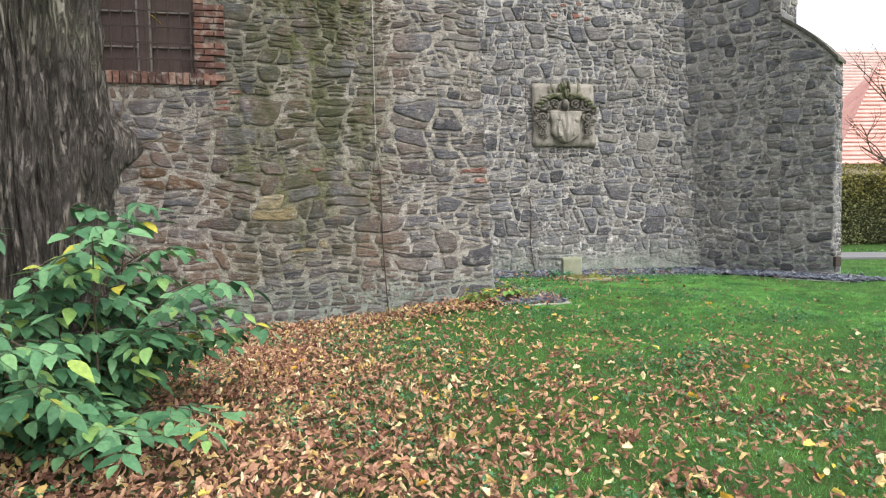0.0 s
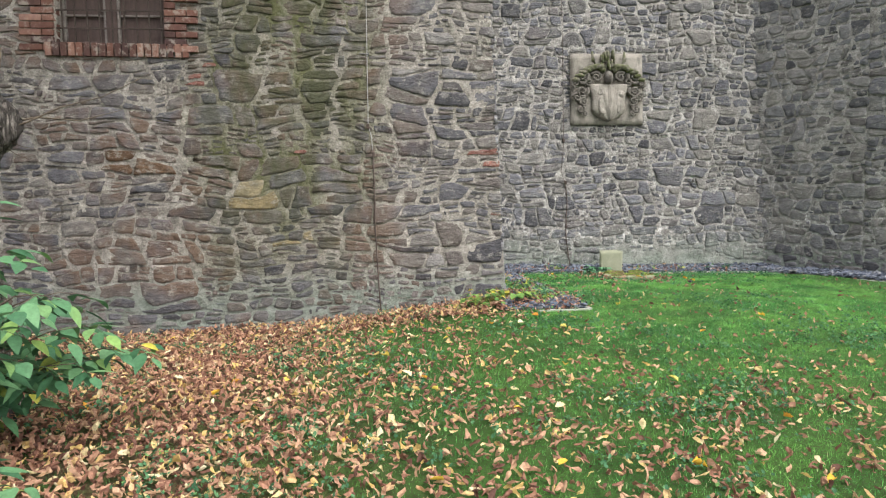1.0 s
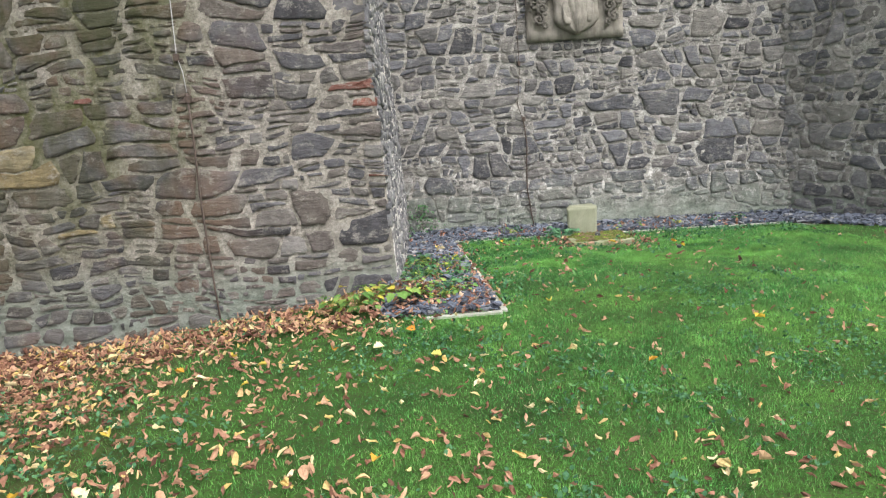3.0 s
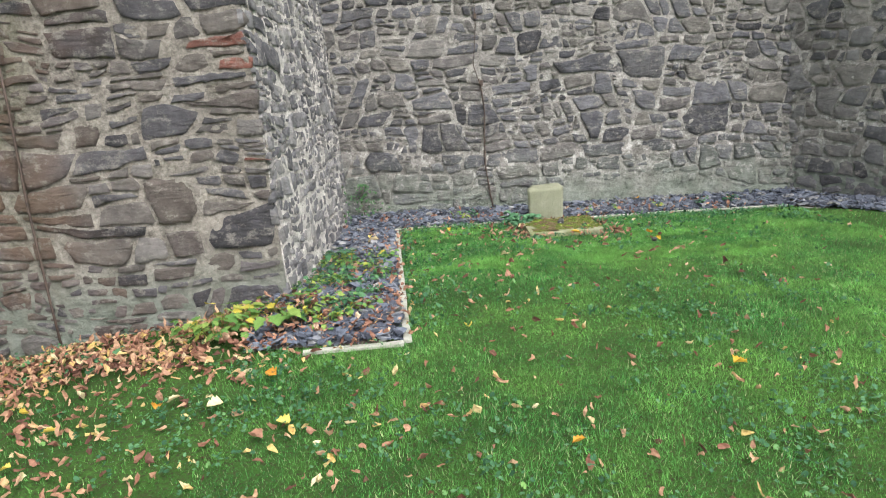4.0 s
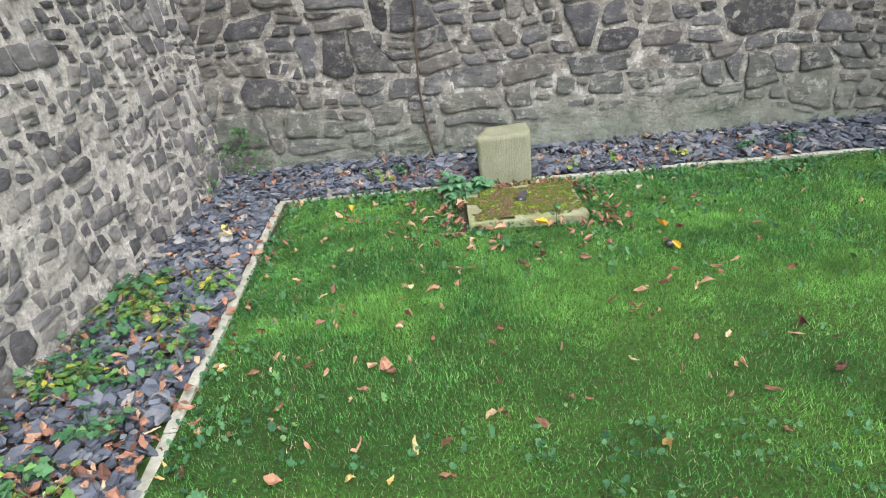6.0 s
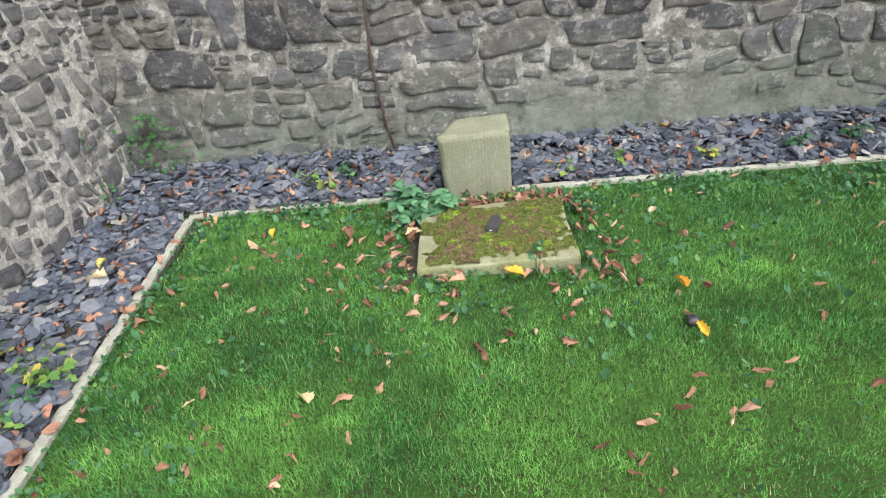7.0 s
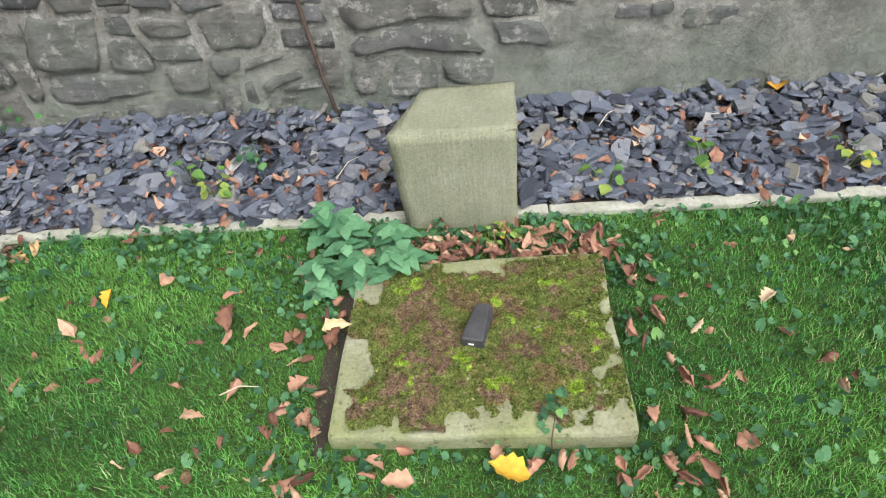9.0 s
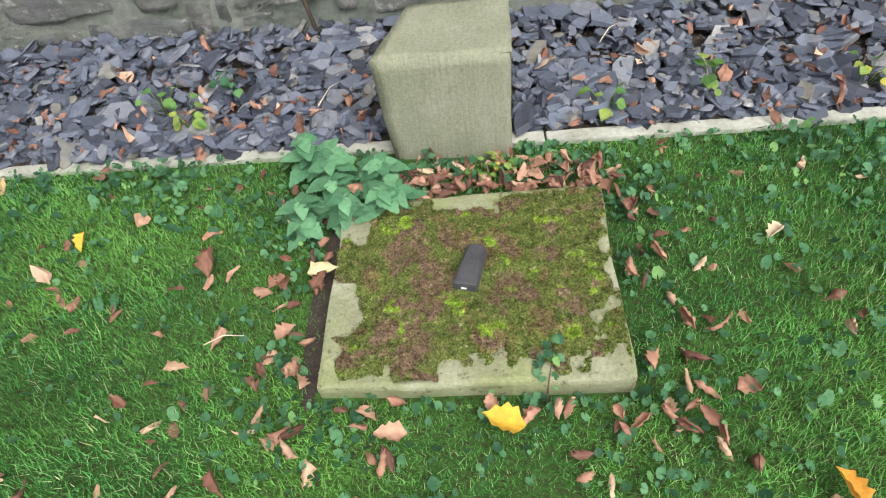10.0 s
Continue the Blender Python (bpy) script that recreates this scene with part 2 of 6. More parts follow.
def outline(poly, rng, step=0.055, jag=0.006):
    """A worn, uneven outline round a convex cell, with some corners knocked off."""
    cx, cy = sum(p[0] for p in poly) / len(poly), sum(p[1] for p in poly) / len(poly)
    for x, y in list(poly):
        if rng.random() < 0.5:
            nx, ny = (x - cx) + rng.uniform(-0.03, 0.03), (y - cy) * 1.6 + rng.uniform(-0.02, 0.02)
            ln = math.hypot(nx, ny) or 1.0
            nx, ny = nx / ln, ny / ln
            reach = nx * (x - cx) + ny * (y - cy)
            cut = clip(poly, nx, ny, nx * x + ny * y - reach * rng.uniform(0.06, 0.26))
            poly = cut if len(cut) >= 3 else poly
    pts = []
    for i in range(len(poly)):
        (x0, y0), (x1, y1) = poly[i - 1], poly[i]
        n = max(1, int(math.hypot(x1 - x0, y1 - y0) / step))
        for k in range(n):
            f = k / n
            pts.append((x0 + (x1 - x0) * f, y0 + (y1 - y0) * f))
    cut = []
    for i in range(len(pts)):
        a, b, c = pts[i - 1], pts[i], pts[(i + 1) % len(pts)]
        x, y = b[0] * 0.92 + (a[0] + c[0]) * 0.04 + rng.uniform(-jag, jag), b[1] * 0.92 + (a[1] + c[1]) * 0.04 + rng.uniform(-jag, jag)
        p = Vector((x * 2.6, y * 3.4, 7.0))
        q, f = Vector((x * 0.8, y * 0.8, 3.0)), Vector((x * 13, y * 16, cx))
        cut.append((x + 0.06 * noise.noise(p) + 0.016 * noise.noise(f), y + 0.05 * noise.noise(p + Vector((31, 0, 0))) + 0.11 * noise.noise(q) + 0.014 * noise.noise(f + Vector((17, 0, 0)))))
    return cut


def stone_mesh(line, place, rng, proud):
    """Places and faces of one stone: a buried rim, a sharp broken edge and a face of a few split planes."""
    n = len(line)
    cx, cy = sum(p[0] for p in line) / n, sum(p[1] for p in line) / n
    size = max(math.hypot(x - cx, y - cy) for x, y in line)
    tx, ty = rng.uniform(-0.03, 0.03), rng.uniform(-0.05, 0.03)
    chips = [(rng.uniform(0, 6.28), rng.uniform(0.1, 0.75) * size, rng.uniform(0.02, 0.12)) for _ in range(3)]
    seed = rng.uniform(0, 90)

    def height(u, v):
        du, dv = u - cx, v - cy
        w = proud + tx * du + ty * dv - sum(k * max(0.0, du * math.cos(a) + dv * math.sin(a) - d) for a, d, k in chips)
        return w + 0.007 * noise.noise(Vector((u * 11, v * 15, seed))) + 0.005 * noise.noise(Vector((u * 27, v * 33, seed)))

    verts = []
    for k, s in enumerate((1.0, 0.99, 0.95, 0.72, 0.38)):
        for x, y in line:
            u, v = cx + (x - cx) * s, cy + (y - cy) * s
            verts.append(place(u, v, (-0.03, -0.012)[k] if k < 2 else max(height(u, v) - (0.003 if k == 2 else 0), -0.006)))
    verts.append(place(cx, cy, height(cx, cy)))
    faces = []
    for k in range(4):
        for i in range(n):
            a, b = k * n + i, k * n + (i + 1) % n
            faces.append((a, b, b + n, a + n))
    faces += [(4 * n + i, 4 * n + (i + 1) % n, 5 * n) for i in range(n)]
    return verts, faces


def mortar_grid(u0, u1, v0, v1, place, back, step=0.024, left=None, right=None, top=None, lump=1.0):
    """A wall's mass: an uneven front and a plain back with closed edges."""
    nu, nv = max(2, int((u1 - u0) / step)), max(2, int((v1 - v0) / step))
    verts, faces, rear = [], [], []
    for j in range(nv + 1):
        v = v0 + (v1 - v0) * j / nv
        a, b = (left(v) if left else u0), (right(v) if right else u1)
        for i in range(nu + 1):
            u = a + (b - a) * i / nu
            vv = min(v, top(u)) if top else v
            p = place(u, vv, 0)
            rear.append(place(u, vv, -back))
            verts.append(p + (place(u, vv, 1) - p) * lump * (0.004 * noise.noise(p * 34.0) + 0.008 * noise.noise(p * 17.0) + 0.010 * noise.noise(p * 7.0) + 0.008 * noise.noise(p * 3.7) + 0.006 * noise.noise(p * 1.6) - 0.001))
    w = nu + 1
    faces = [(j * w + i, j * w + i + 1, (j + 1) * w + i + 1, (j + 1) * w + i) for j in range(nv) for i in range(nu)]
    rim = [i for i in range(nu)] + [j * w + nu for j in range(nv)] + [nv * w + i for i in range(nu, 0, -1)] + [j * w for j in range(nv, 0, -1)]
    k = len(verts)
    verts += [rear[i] for i in rim]
    n = len(rim)
    faces += [(rim[(q + 1) % n], rim[q], k + q, k + (q + 1) % n) for q in range(n)]
    faces.append(tuple(range(k + n - 1, k - 1, -1)))
    return verts, faces


def lay_stones(wall, cells, place, mat, rng, joint, near, proud=(0.006, 0.018), skip=None, min_area=0.0012):
    """Stones of a wall: those nearest to a place of the plan one by one, the rest joined."""
    made = []
    for poly, r, own in cells:
        poly = inset(poly, joint, rng)
        if len(poly) < 3 or abs(area_of(poly)) < min_area:
            continue
        line = outline(poly, rng)
        if len(line) < 4:
            continue
        cx, cy = sum(p[0] for p in line) / len(line), sum(p[1] for p in line) / len(line)
        if skip and any(skip(x, y) for x, y in line):
            continue
        verts, faces = stone_mesh(line, place, rng, rng.uniform(*proud) * (1.25 if r > 0.11 else 1.0))
        made.append(((place(cx, cy, 0) - Vector(near)).length if own is None else 0.0, verts, faces, own or mat))
    made.sort(key=lambda s: s[0])
    for _, verts, faces, m in made[:300]:
        part("stone", mesh_of("stone", verts, faces, m, True), None, wall)
    allv, allf = [], []
    for _, verts, faces, m in made[300:]:
        b = len(allv)
        allv += verts
        allf += [tuple(i + b for i in f) for f in faces]
    if allv:
        tagged(part("rubble_stones", mesh_of("rubble_stones", allv, allf, mat, True), None, wall), kind="stuff")


TOP = 6.6


def place_front(u, v, w):
    return Vector((u, 8.66 + 0.05 * u + 0.07 * v - w, v))


def place_side(u, v, w):
    return Vector((2.43 - 0.045 * v + w, u, v))


def place_back(u, v, w):
    return Vector((u, 12.2 + 0.085 * v - w, v))


def place_apse(u, v, w):
    return Vector((7.85 + 0.56 * u - 0.829 * w, 12.2 - 0.829 * u - 0.56 * w + 0.03 * v, v))


WIN = (-2.72, -1.53, 3.17, 4.75)


# ---- ground ----
def smooth(a):
    a = np.clip(a, 0, 1)
    return a * a * (3 - 2 * a)


def ground_z(x, y):
    """Height of the ground; works on numbers and on arrays."""
    z = 0.015 + 0.10 * np.exp(-((x - 4.0) ** 2 / 7 + (y - 8.4) ** 2 / 3.5))
    z = z - 0.17 * smooth((1.7 - x) / 2.4) * smooth((y - 5.2) / 3.2)
    z = z - 0.04 * smooth((x - 4.3) / 1.6) * smooth((y - 10.6) / 1.0)
    z = z + 0.10 * np.exp(-((x - 2.4) ** 2 + (y - 8.75) ** 2) / 0.25)
    return z + 0.008 * np.sin(x * 2.3 + 1.1 * y) + 0.006 * np.sin(3.1 * y - 1.7 * x)


def litter_at(x, y):
    """How thick the fallen leaves lie: 1 is a closed carpet."""
    near_wall = smooth((y - 7.5) / 0.8) * smooth((2.75 - x) / 0.7)
    near_tree = 0.62 * smooth((0.9 + 0.1 * y - x) / 3.0) * smooth((9.2 - y) / 1.0)
    lawn = 0.38 * np.exp(-np.clip(x - 0.8, 0, 9) / 1.9) + 0.04 * smooth((6.8 - x) / 3) * smooth((9.0 - y) / 2)
    lawn = lawn + 0.34 * smooth((7.0 - y) / 3.0) * smooth((6.5 - x) / 2.5)
    return np.clip(np.maximum(near_wall, near_tree) * 0.95 + lawn, 0, 1) * smooth((x + 4.2) / 1.6) * smooth((y - 0.2) / 1.6)


def ground_sheet():
    m = Mat("lawn_soil", 0.95, 0.1)
    base = m.ramp(m.noise(1.3, 5), (0.35, (0.032, 0.085, 0.018)), (0.65, (0.06, 0.145, 0.028)))
    base = m.mix(m.ramp(m.noise(60, 5), (0.45, 0.0), (0.65, 1.0)), base, (0.05, 0.055, 0.025))
    litter = m.math("MULTIPLY", m.math("SUBTRACT", 1.4, m.axis(0)), 0.6)
    base = m.mix(m.math("MULTIPLY", litter, m.ramp(m.noise(5, 5), (0.35, 0.2), (0.6, 0.95))), base, (0.10, 0.065, 0.04))
    m.colour(base)
    m.bump(m.noise(90, 6), 0.02)
    near_x, near_y = np.arange(-6, 16.01, 0.2), np.arange(-3, 16.01, 0.2)
    far = np.array([20, 30, 60, 150, 500, 2000.0])
    xs = np.concatenate([-far[::-1], near_x, far])
    ys = np.concatenate([-far[::-1], near_y, far])
    verts = [(x, y, float(ground_z(x, y)) if -6 <= x <= 16 and -3 <= y <= 16 else 0.0) for y in ys for x in xs]
    w = len(xs)
    faces = [(j * w + i, j * w + i + 1, (j + 1) * w + i + 1, (j + 1) * w + i) for j in range(len(ys) - 1) for i in range(w - 1)]
    tagged(new("ground", mesh_of("ground", verts, faces, m.m, True)), "short green lawn with moss and brown leaf litter", "lawn", kind="structure")


ground_sheet()


def bed_soil():
    """Dark soil under the slates."""
    verts, faces = [], []
    for x0, x1, y0, y1 in ((2.3, 3.12, 8.06, 11.5), (2.3, 7.55, 11.56, 12.5)):
        nx, ny = max(2, int((x1 - x0) / 0.15)), max(2, int((y1 - y0) / 0.15))
        b = len(verts)
        verts += [(x, y, float(ground_z(x, y)) + 0.012) for y in np.linspace(y0, y1, ny + 1) for x in np.linspace(x0, x1, nx + 1)]
        faces += [(b + j * (nx + 1) + i, b + j * (nx + 1) + i + 1, b + (j + 1) * (nx + 1) + i + 1, b + (j + 1) * (nx + 1) + i) for j in range(ny) for i in range(nx)]
    b = len(verts)
    verts += [(x, y, float(ground_z(x, y)) + 0.014) for x, y in ((7.52, 11.52), (8.95, 9.45), (9.6, 9.8), (7.95, 12.3), (7.3, 12.4))]
    faces.append((b, b + 1, b + 2, b + 3, b + 4))
    b = len(verts)
    rim = [(4.372 + 0.03 * math.cos(q * 0.3927) * (1 + 0.2 * math.sin(q * 5)), 10.93 + 0.31 * math.sin(q * 0.3927) * (1 + 0.08 * math.cos(q * 3))) for q in range(16)]
    verts += [(x, y, float(ground_z(x, y)) + 0.006) for x, y in rim]
    faces.append(tuple(range(b, b + 16)))
    tagged(new("bed_soil", mesh_of("bed_soil", verts, faces, plain("dark_soil", (0.045, 0.035, 0.028), (0.085, 0.068, 0.055), 20, 0.95, 0.02))), "dark soil under the slate chippings and beside the slab", "soil", kind="structure")


bed_soil()
nrg = np.random.default_rng(11)


# ---- leaf and blade clouds ----
def leaf_cloud(pos, length, width, curl, bend, yaw, pitch, roll, rows=5, cols=5, prof=None, ragged=0.12, crinkle=0.0, crease=0.0):
    """Places and triangles of many leaves. Arrays of one number a leaf; prof: relative width along the leaf."""
    n = len(pos)
    s = np.linspace(0, 1, rows)
    p = np.sin(np.pi * (0.04 + 0.96 * s) ** 0.75) if prof is None else np.array(prof)
    p = np.clip(p, 0.03, None)
    c = np.linspace(-1, 1, cols)
    wid = width[:, None] * 0.5 * p[None] * (1 + nrg.uniform(-ragged, ragged, (n, rows)))
    ang = np.maximum(np.abs(curl), 0.05)[:, None, None] * c[None, None]
    rad = wid[:, :, None] / np.maximum(np.abs(curl), 0.05)[:, None, None]
    x = rad * np.sin(ang)
    z = rad * (1 - np.cos(ang)) * np.sign(curl)[:, None, None]
    lb = np.where(np.abs(bend) < 0.05, 0.05, bend)[:, None]
    along = (length[:, None] / lb) * np.sin(lb * s[None])
    up = (length[:, None] / lb) * (np.cos(lb * s[None]) - 1)
    y = np.broadcast_to(along[:, :, None], x.shape)
    z = z + up[:, :, None] + crease * np.abs(c)[None, None] * wid[:, :, None]
    v = np.stack([x, y, z], -1).reshape(n, -1, 3)
    v = v + crinkle * length[:, None, None] * nrg.normal(0, 1, v.shape)
    cy, sy, cp, sp, cr, sr = np.cos(yaw), np.sin(yaw), np.cos(pitch), np.sin(pitch), np.cos(roll), np.sin(roll)
    zero, one = np.zeros(n), np.ones(n)
    ry = np.array([[cr, zero, sr], [zero, one, zero], [-sr, zero, cr]]).transpose(2, 0, 1)
    rx = np.array([[one, zero, zero], [zero, cp, -sp], [zero, sp, cp]]).transpose(2, 0, 1)
    rz = np.array([[cy, -sy, zero], [sy, cy, zero], [zero, zero, one]]).transpose(2, 0, 1)
    v = np.einsum("nij,nkj->nki", rz @ rx @ ry, v) + pos[:, None]
    tri = []
    for j in range(rows - 1):
        for i in range(cols - 1):
            a = j * cols + i
            tri += [(a, a + 1, a + cols + 1), (a, a + cols + 1, a + cols)]
    t = (np.array(tri)[None] + (np.arange(n) * rows * cols)[:, None, None]).reshape(-1, 3)
    return v.reshape(-1, 3), t


def blade_cloud(pos, height, width, lean, flat=False):
    """Grass blades that bend over."""
    n = len(pos)
    yaw = nrg.uniform(0, 2 * np.pi, n)
    d = np.stack([np.cos(yaw), np.sin(yaw), np.zeros(n)], -1)
    s = np.stack([-np.sin(yaw), np.cos(yaw), np.zeros(n)], -1)
    up = np.array([0, 0, 1.0])
    h, l, w = height[:, None], lean[:, None] * height[:, None], width[:, None] / 2
    if flat:
        v = np.stack([pos - s * w, pos + s * w, pos + d * l + up * h], 1)
        return v.reshape(-1, 3), np.arange(n * 3).reshape(-1, 3)
    mid = pos + d * l * 0.35 + up * h * 0.6
    tip = pos + d * l + up * h
    v = np.stack([pos - s * w, pos + s * w, mid + s * w * 0.75, mid - s * w * 0.75, tip], 1)
    t = np.array([(0, 1, 2), (0, 2, 3), (3, 2, 4)])
    return v.reshape(-1, 3), (t[None] + (np.arange(n) * 5)[:, None, None]).reshape(-1, 3)


def disc_cloud(pos, radius, tilt, sides=8):
    """Small round, notched leaves."""
    n = len(pos)
    a = np.linspace(0.25, 2 * np.pi - 0.25, sides)
    yaw = nrg.uniform(0, 2 * np.pi, n)
    r = radius[:, None] * (1 + 0.09 * np.cos(a * 7)[None] + nrg.uniform(-0.06, 0.06, (n, sides)))
    x, y = r * np.cos(a[None] + yaw[:, None]), r * np.sin(a[None] + yaw[:, None])
    tx, ty = nrg.normal(0, 1, n) * tilt, nrg.normal(0, 1, n) * tilt
    z = x * tx[:, None] + y * ty[:, None] + 0.16 * r
    rim = np.stack([x, y, z], -1) + pos[:, None]
    v = np.concatenate([pos[:, None], rim], 1)
    t = np.array([(0, i + 1, i + 2) for i in range(sides - 1)])
    return v.reshape(-1, 3), (t[None] + (np.arange(n) * (sides + 1))[:, None, None]).reshape(-1, 3)


def join_clouds(clouds):
    vs, ts, b = [], [], 0
    for v, t in clouds:
        vs.append(v), ts.append(t + b)
        b += len(v)
    return np.concatenate(vs), np.concatenate(ts)


def leaf_material(name, stops, rough=0.6, glow=0.35, scale=90):
    """Leaf tissue: coloured leaf by leaf, mottled, letting some light through."""
    m = Mat(name, rough, 0.2)
    base = m.ramp(m.rnd(), *stops)
    base = m.mix(0.7, base, m.ramp(m.noise(scale, 4), (0.3, 0.65), (0.7, 1.2)), "MULTIPLY")
    m.colour(base)
    m.bump(m.noise(scale * 2, 3), 0.002)
    tr = m.n.new("ShaderNodeBsdfTranslucent")
    m.l.new(base, tr.inputs["Color"])
    mx = m.n.new("ShaderNodeMixShader")
    mx.inputs[0].default_value = glow
    m.l.new(m.b.outputs[0], mx.inputs[1]), m.l.new(tr.outputs[0], mx.inputs[2])
    m.l.new(mx.outputs[0], m.n["Material Output"].inputs["Surface"])
    return m.m


MAT_COVER = leaf_material("ground_ivy", ((0.0, (0.03, 0.09, 0.045)), (0.5, (0.06, 0.165, 0.075)), (0.9, (0.105, 0.24, 0.11)), (1.0, (0.17, 0.33, 0.09))), 0.6, 0.25)
MAT_DEAD = leaf_material("dead_leaf", ((0.0, (0.12, 0.06, 0.045)), (0.25, (0.29, 0.145, 0.098)), (0.5, (0.43, 0.24, 0.158)), (0.78, (0.56, 0.36, 0.23)), (0.9, (0.66, 0.47, 0.17)), (1.0, (0.72, 0.63, 0.42))), 0.75, 0.2)
MAT_BROWN = leaf_material("brown_leaf", ((0.0, (0.10, 0.052, 0.04)), (0.25, (0.23, 0.115, 0.082)), (0.6, (0.38, 0.205, 0.14)), (0.88, (0.50, 0.32, 0.22)), (1.0, (0.58, 0.45, 0.31))), 0.8, 0.1, 55)
MAT_YELLOW = leaf_material("yellow_leaf", ((0.0, (0.66, 0.40, 0.05)), (0.6, (0.74, 0.55, 0.09)), (1.0, (0.77, 0.64, 0.18))), 0.7, 0.2, 45)
MAT_ORANGE = leaf_material("orange_leaf", ((0.0, (0.60, 0.27, 0.04)), (1.0, (0.72, 0.40, 0.06))), 0.6, 0.25)
MAT_PALE = leaf_material("pale_leaf", ((0.0, (0.70, 0.58, 0.34)), (1.0, (0.80, 0.70, 0.44))), 0.6, 0.2)
MAT_SHRUB = leaf_material("shrub_leaf", ((0.0, (0.04, 0.115, 0.055)), (0.5, (0.085, 0.20, 0.095)), (0.85, (0.14, 0.28, 0.13)), (0.97, (0.21, 0.34, 0.09)), (1.0, (0.45, 0.4, 0.06))), 0.5, 0.16, 40)
MAT_NETTLE = leaf_material("nettle_leaf", ((0.0, (0.07, 0.19, 0.095)), (1.0, (0.14, 0.30, 0.155))), 0.7, 0.15, 60)
MAT_MAPLE = leaf_material("maple_seedling_leaf", ((0.0, (0.08, 0.19, 0.05)), (0.5, (0.15, 0.29, 0.07)), (0.85, (0.27, 0.36, 0.085)), (1.0, (0.55, 0.45, 0.07))), 0.6, 0.3)
MAT_IVY = leaf_material("ivy_leaf", ((0.0, (0.03, 0.09, 0.03)), (1.0, (0.07, 0.18, 0.06))), 0.45, 0.15)
MAT_TWIG = plain("twig", (0.06, 0.045, 0.03), (0.14, 0.11, 0.08), 30, 0.85, 0.002)
BED_E = lambda y: 3.27 - (y - 8.06) * 0.0669
BED_N = lambda x: 11.525 + 0.02 * np.clip(x - 4.5, 0, 3)


def in_bed(x, y):
    side = (x > 2.2) & (x < BED_E(y) + 0.03) & (y > 8.05) & (y < 12.6)
    back = (x > 2.2) & (x < 7.7) & (y > BED_N(x))
    s = (x - 7.95) * 0.829 + (y - 10.93) * 0.56
    return side | back | ((s > -0.02) & (x > 7.4) & (x < 9.7) & (y > 9.4))


def on_slab(x, y, grow=0.0):
    return ((np.abs(x - 4.765) < 0.365 + grow) & (np.abs(y - 10.955) < 0.295 + grow)) | ((x > 4.50) & (x < 4.91) & (y > 11.45) & (y < 11.8))


def scatter(x0, x1, y0, y1, per):
    n = int((x1 - x0) * (y1 - y0) * per)
    x, y = nrg.uniform(x0, x1, n), nrg.uniform(y0, y1, n)
    return x, y


def patchy(x, y, s, ph=0.0):
    """Smooth blotches between 0 and 1."""
    a = np.sin(x * s + 1.3 * np.sin(y * s * 0.7 + ph)) + np.sin(y * s * 1.1 + 1.7 * np.sin(x * s * 0.6 + 2 * ph) + ph) + 0.6 * np.sin((x + y) * s * 1.9 + ph)
    return smooth((a + 2.2) / 4.4)


def trodden(x, y):
    """The bare strip of soil along the slab."""
    return (x > 4.355 + 0.015 * np.sin(y * 19)) & (x < 4.40) & (y > 10.64) & (y < 11.2)


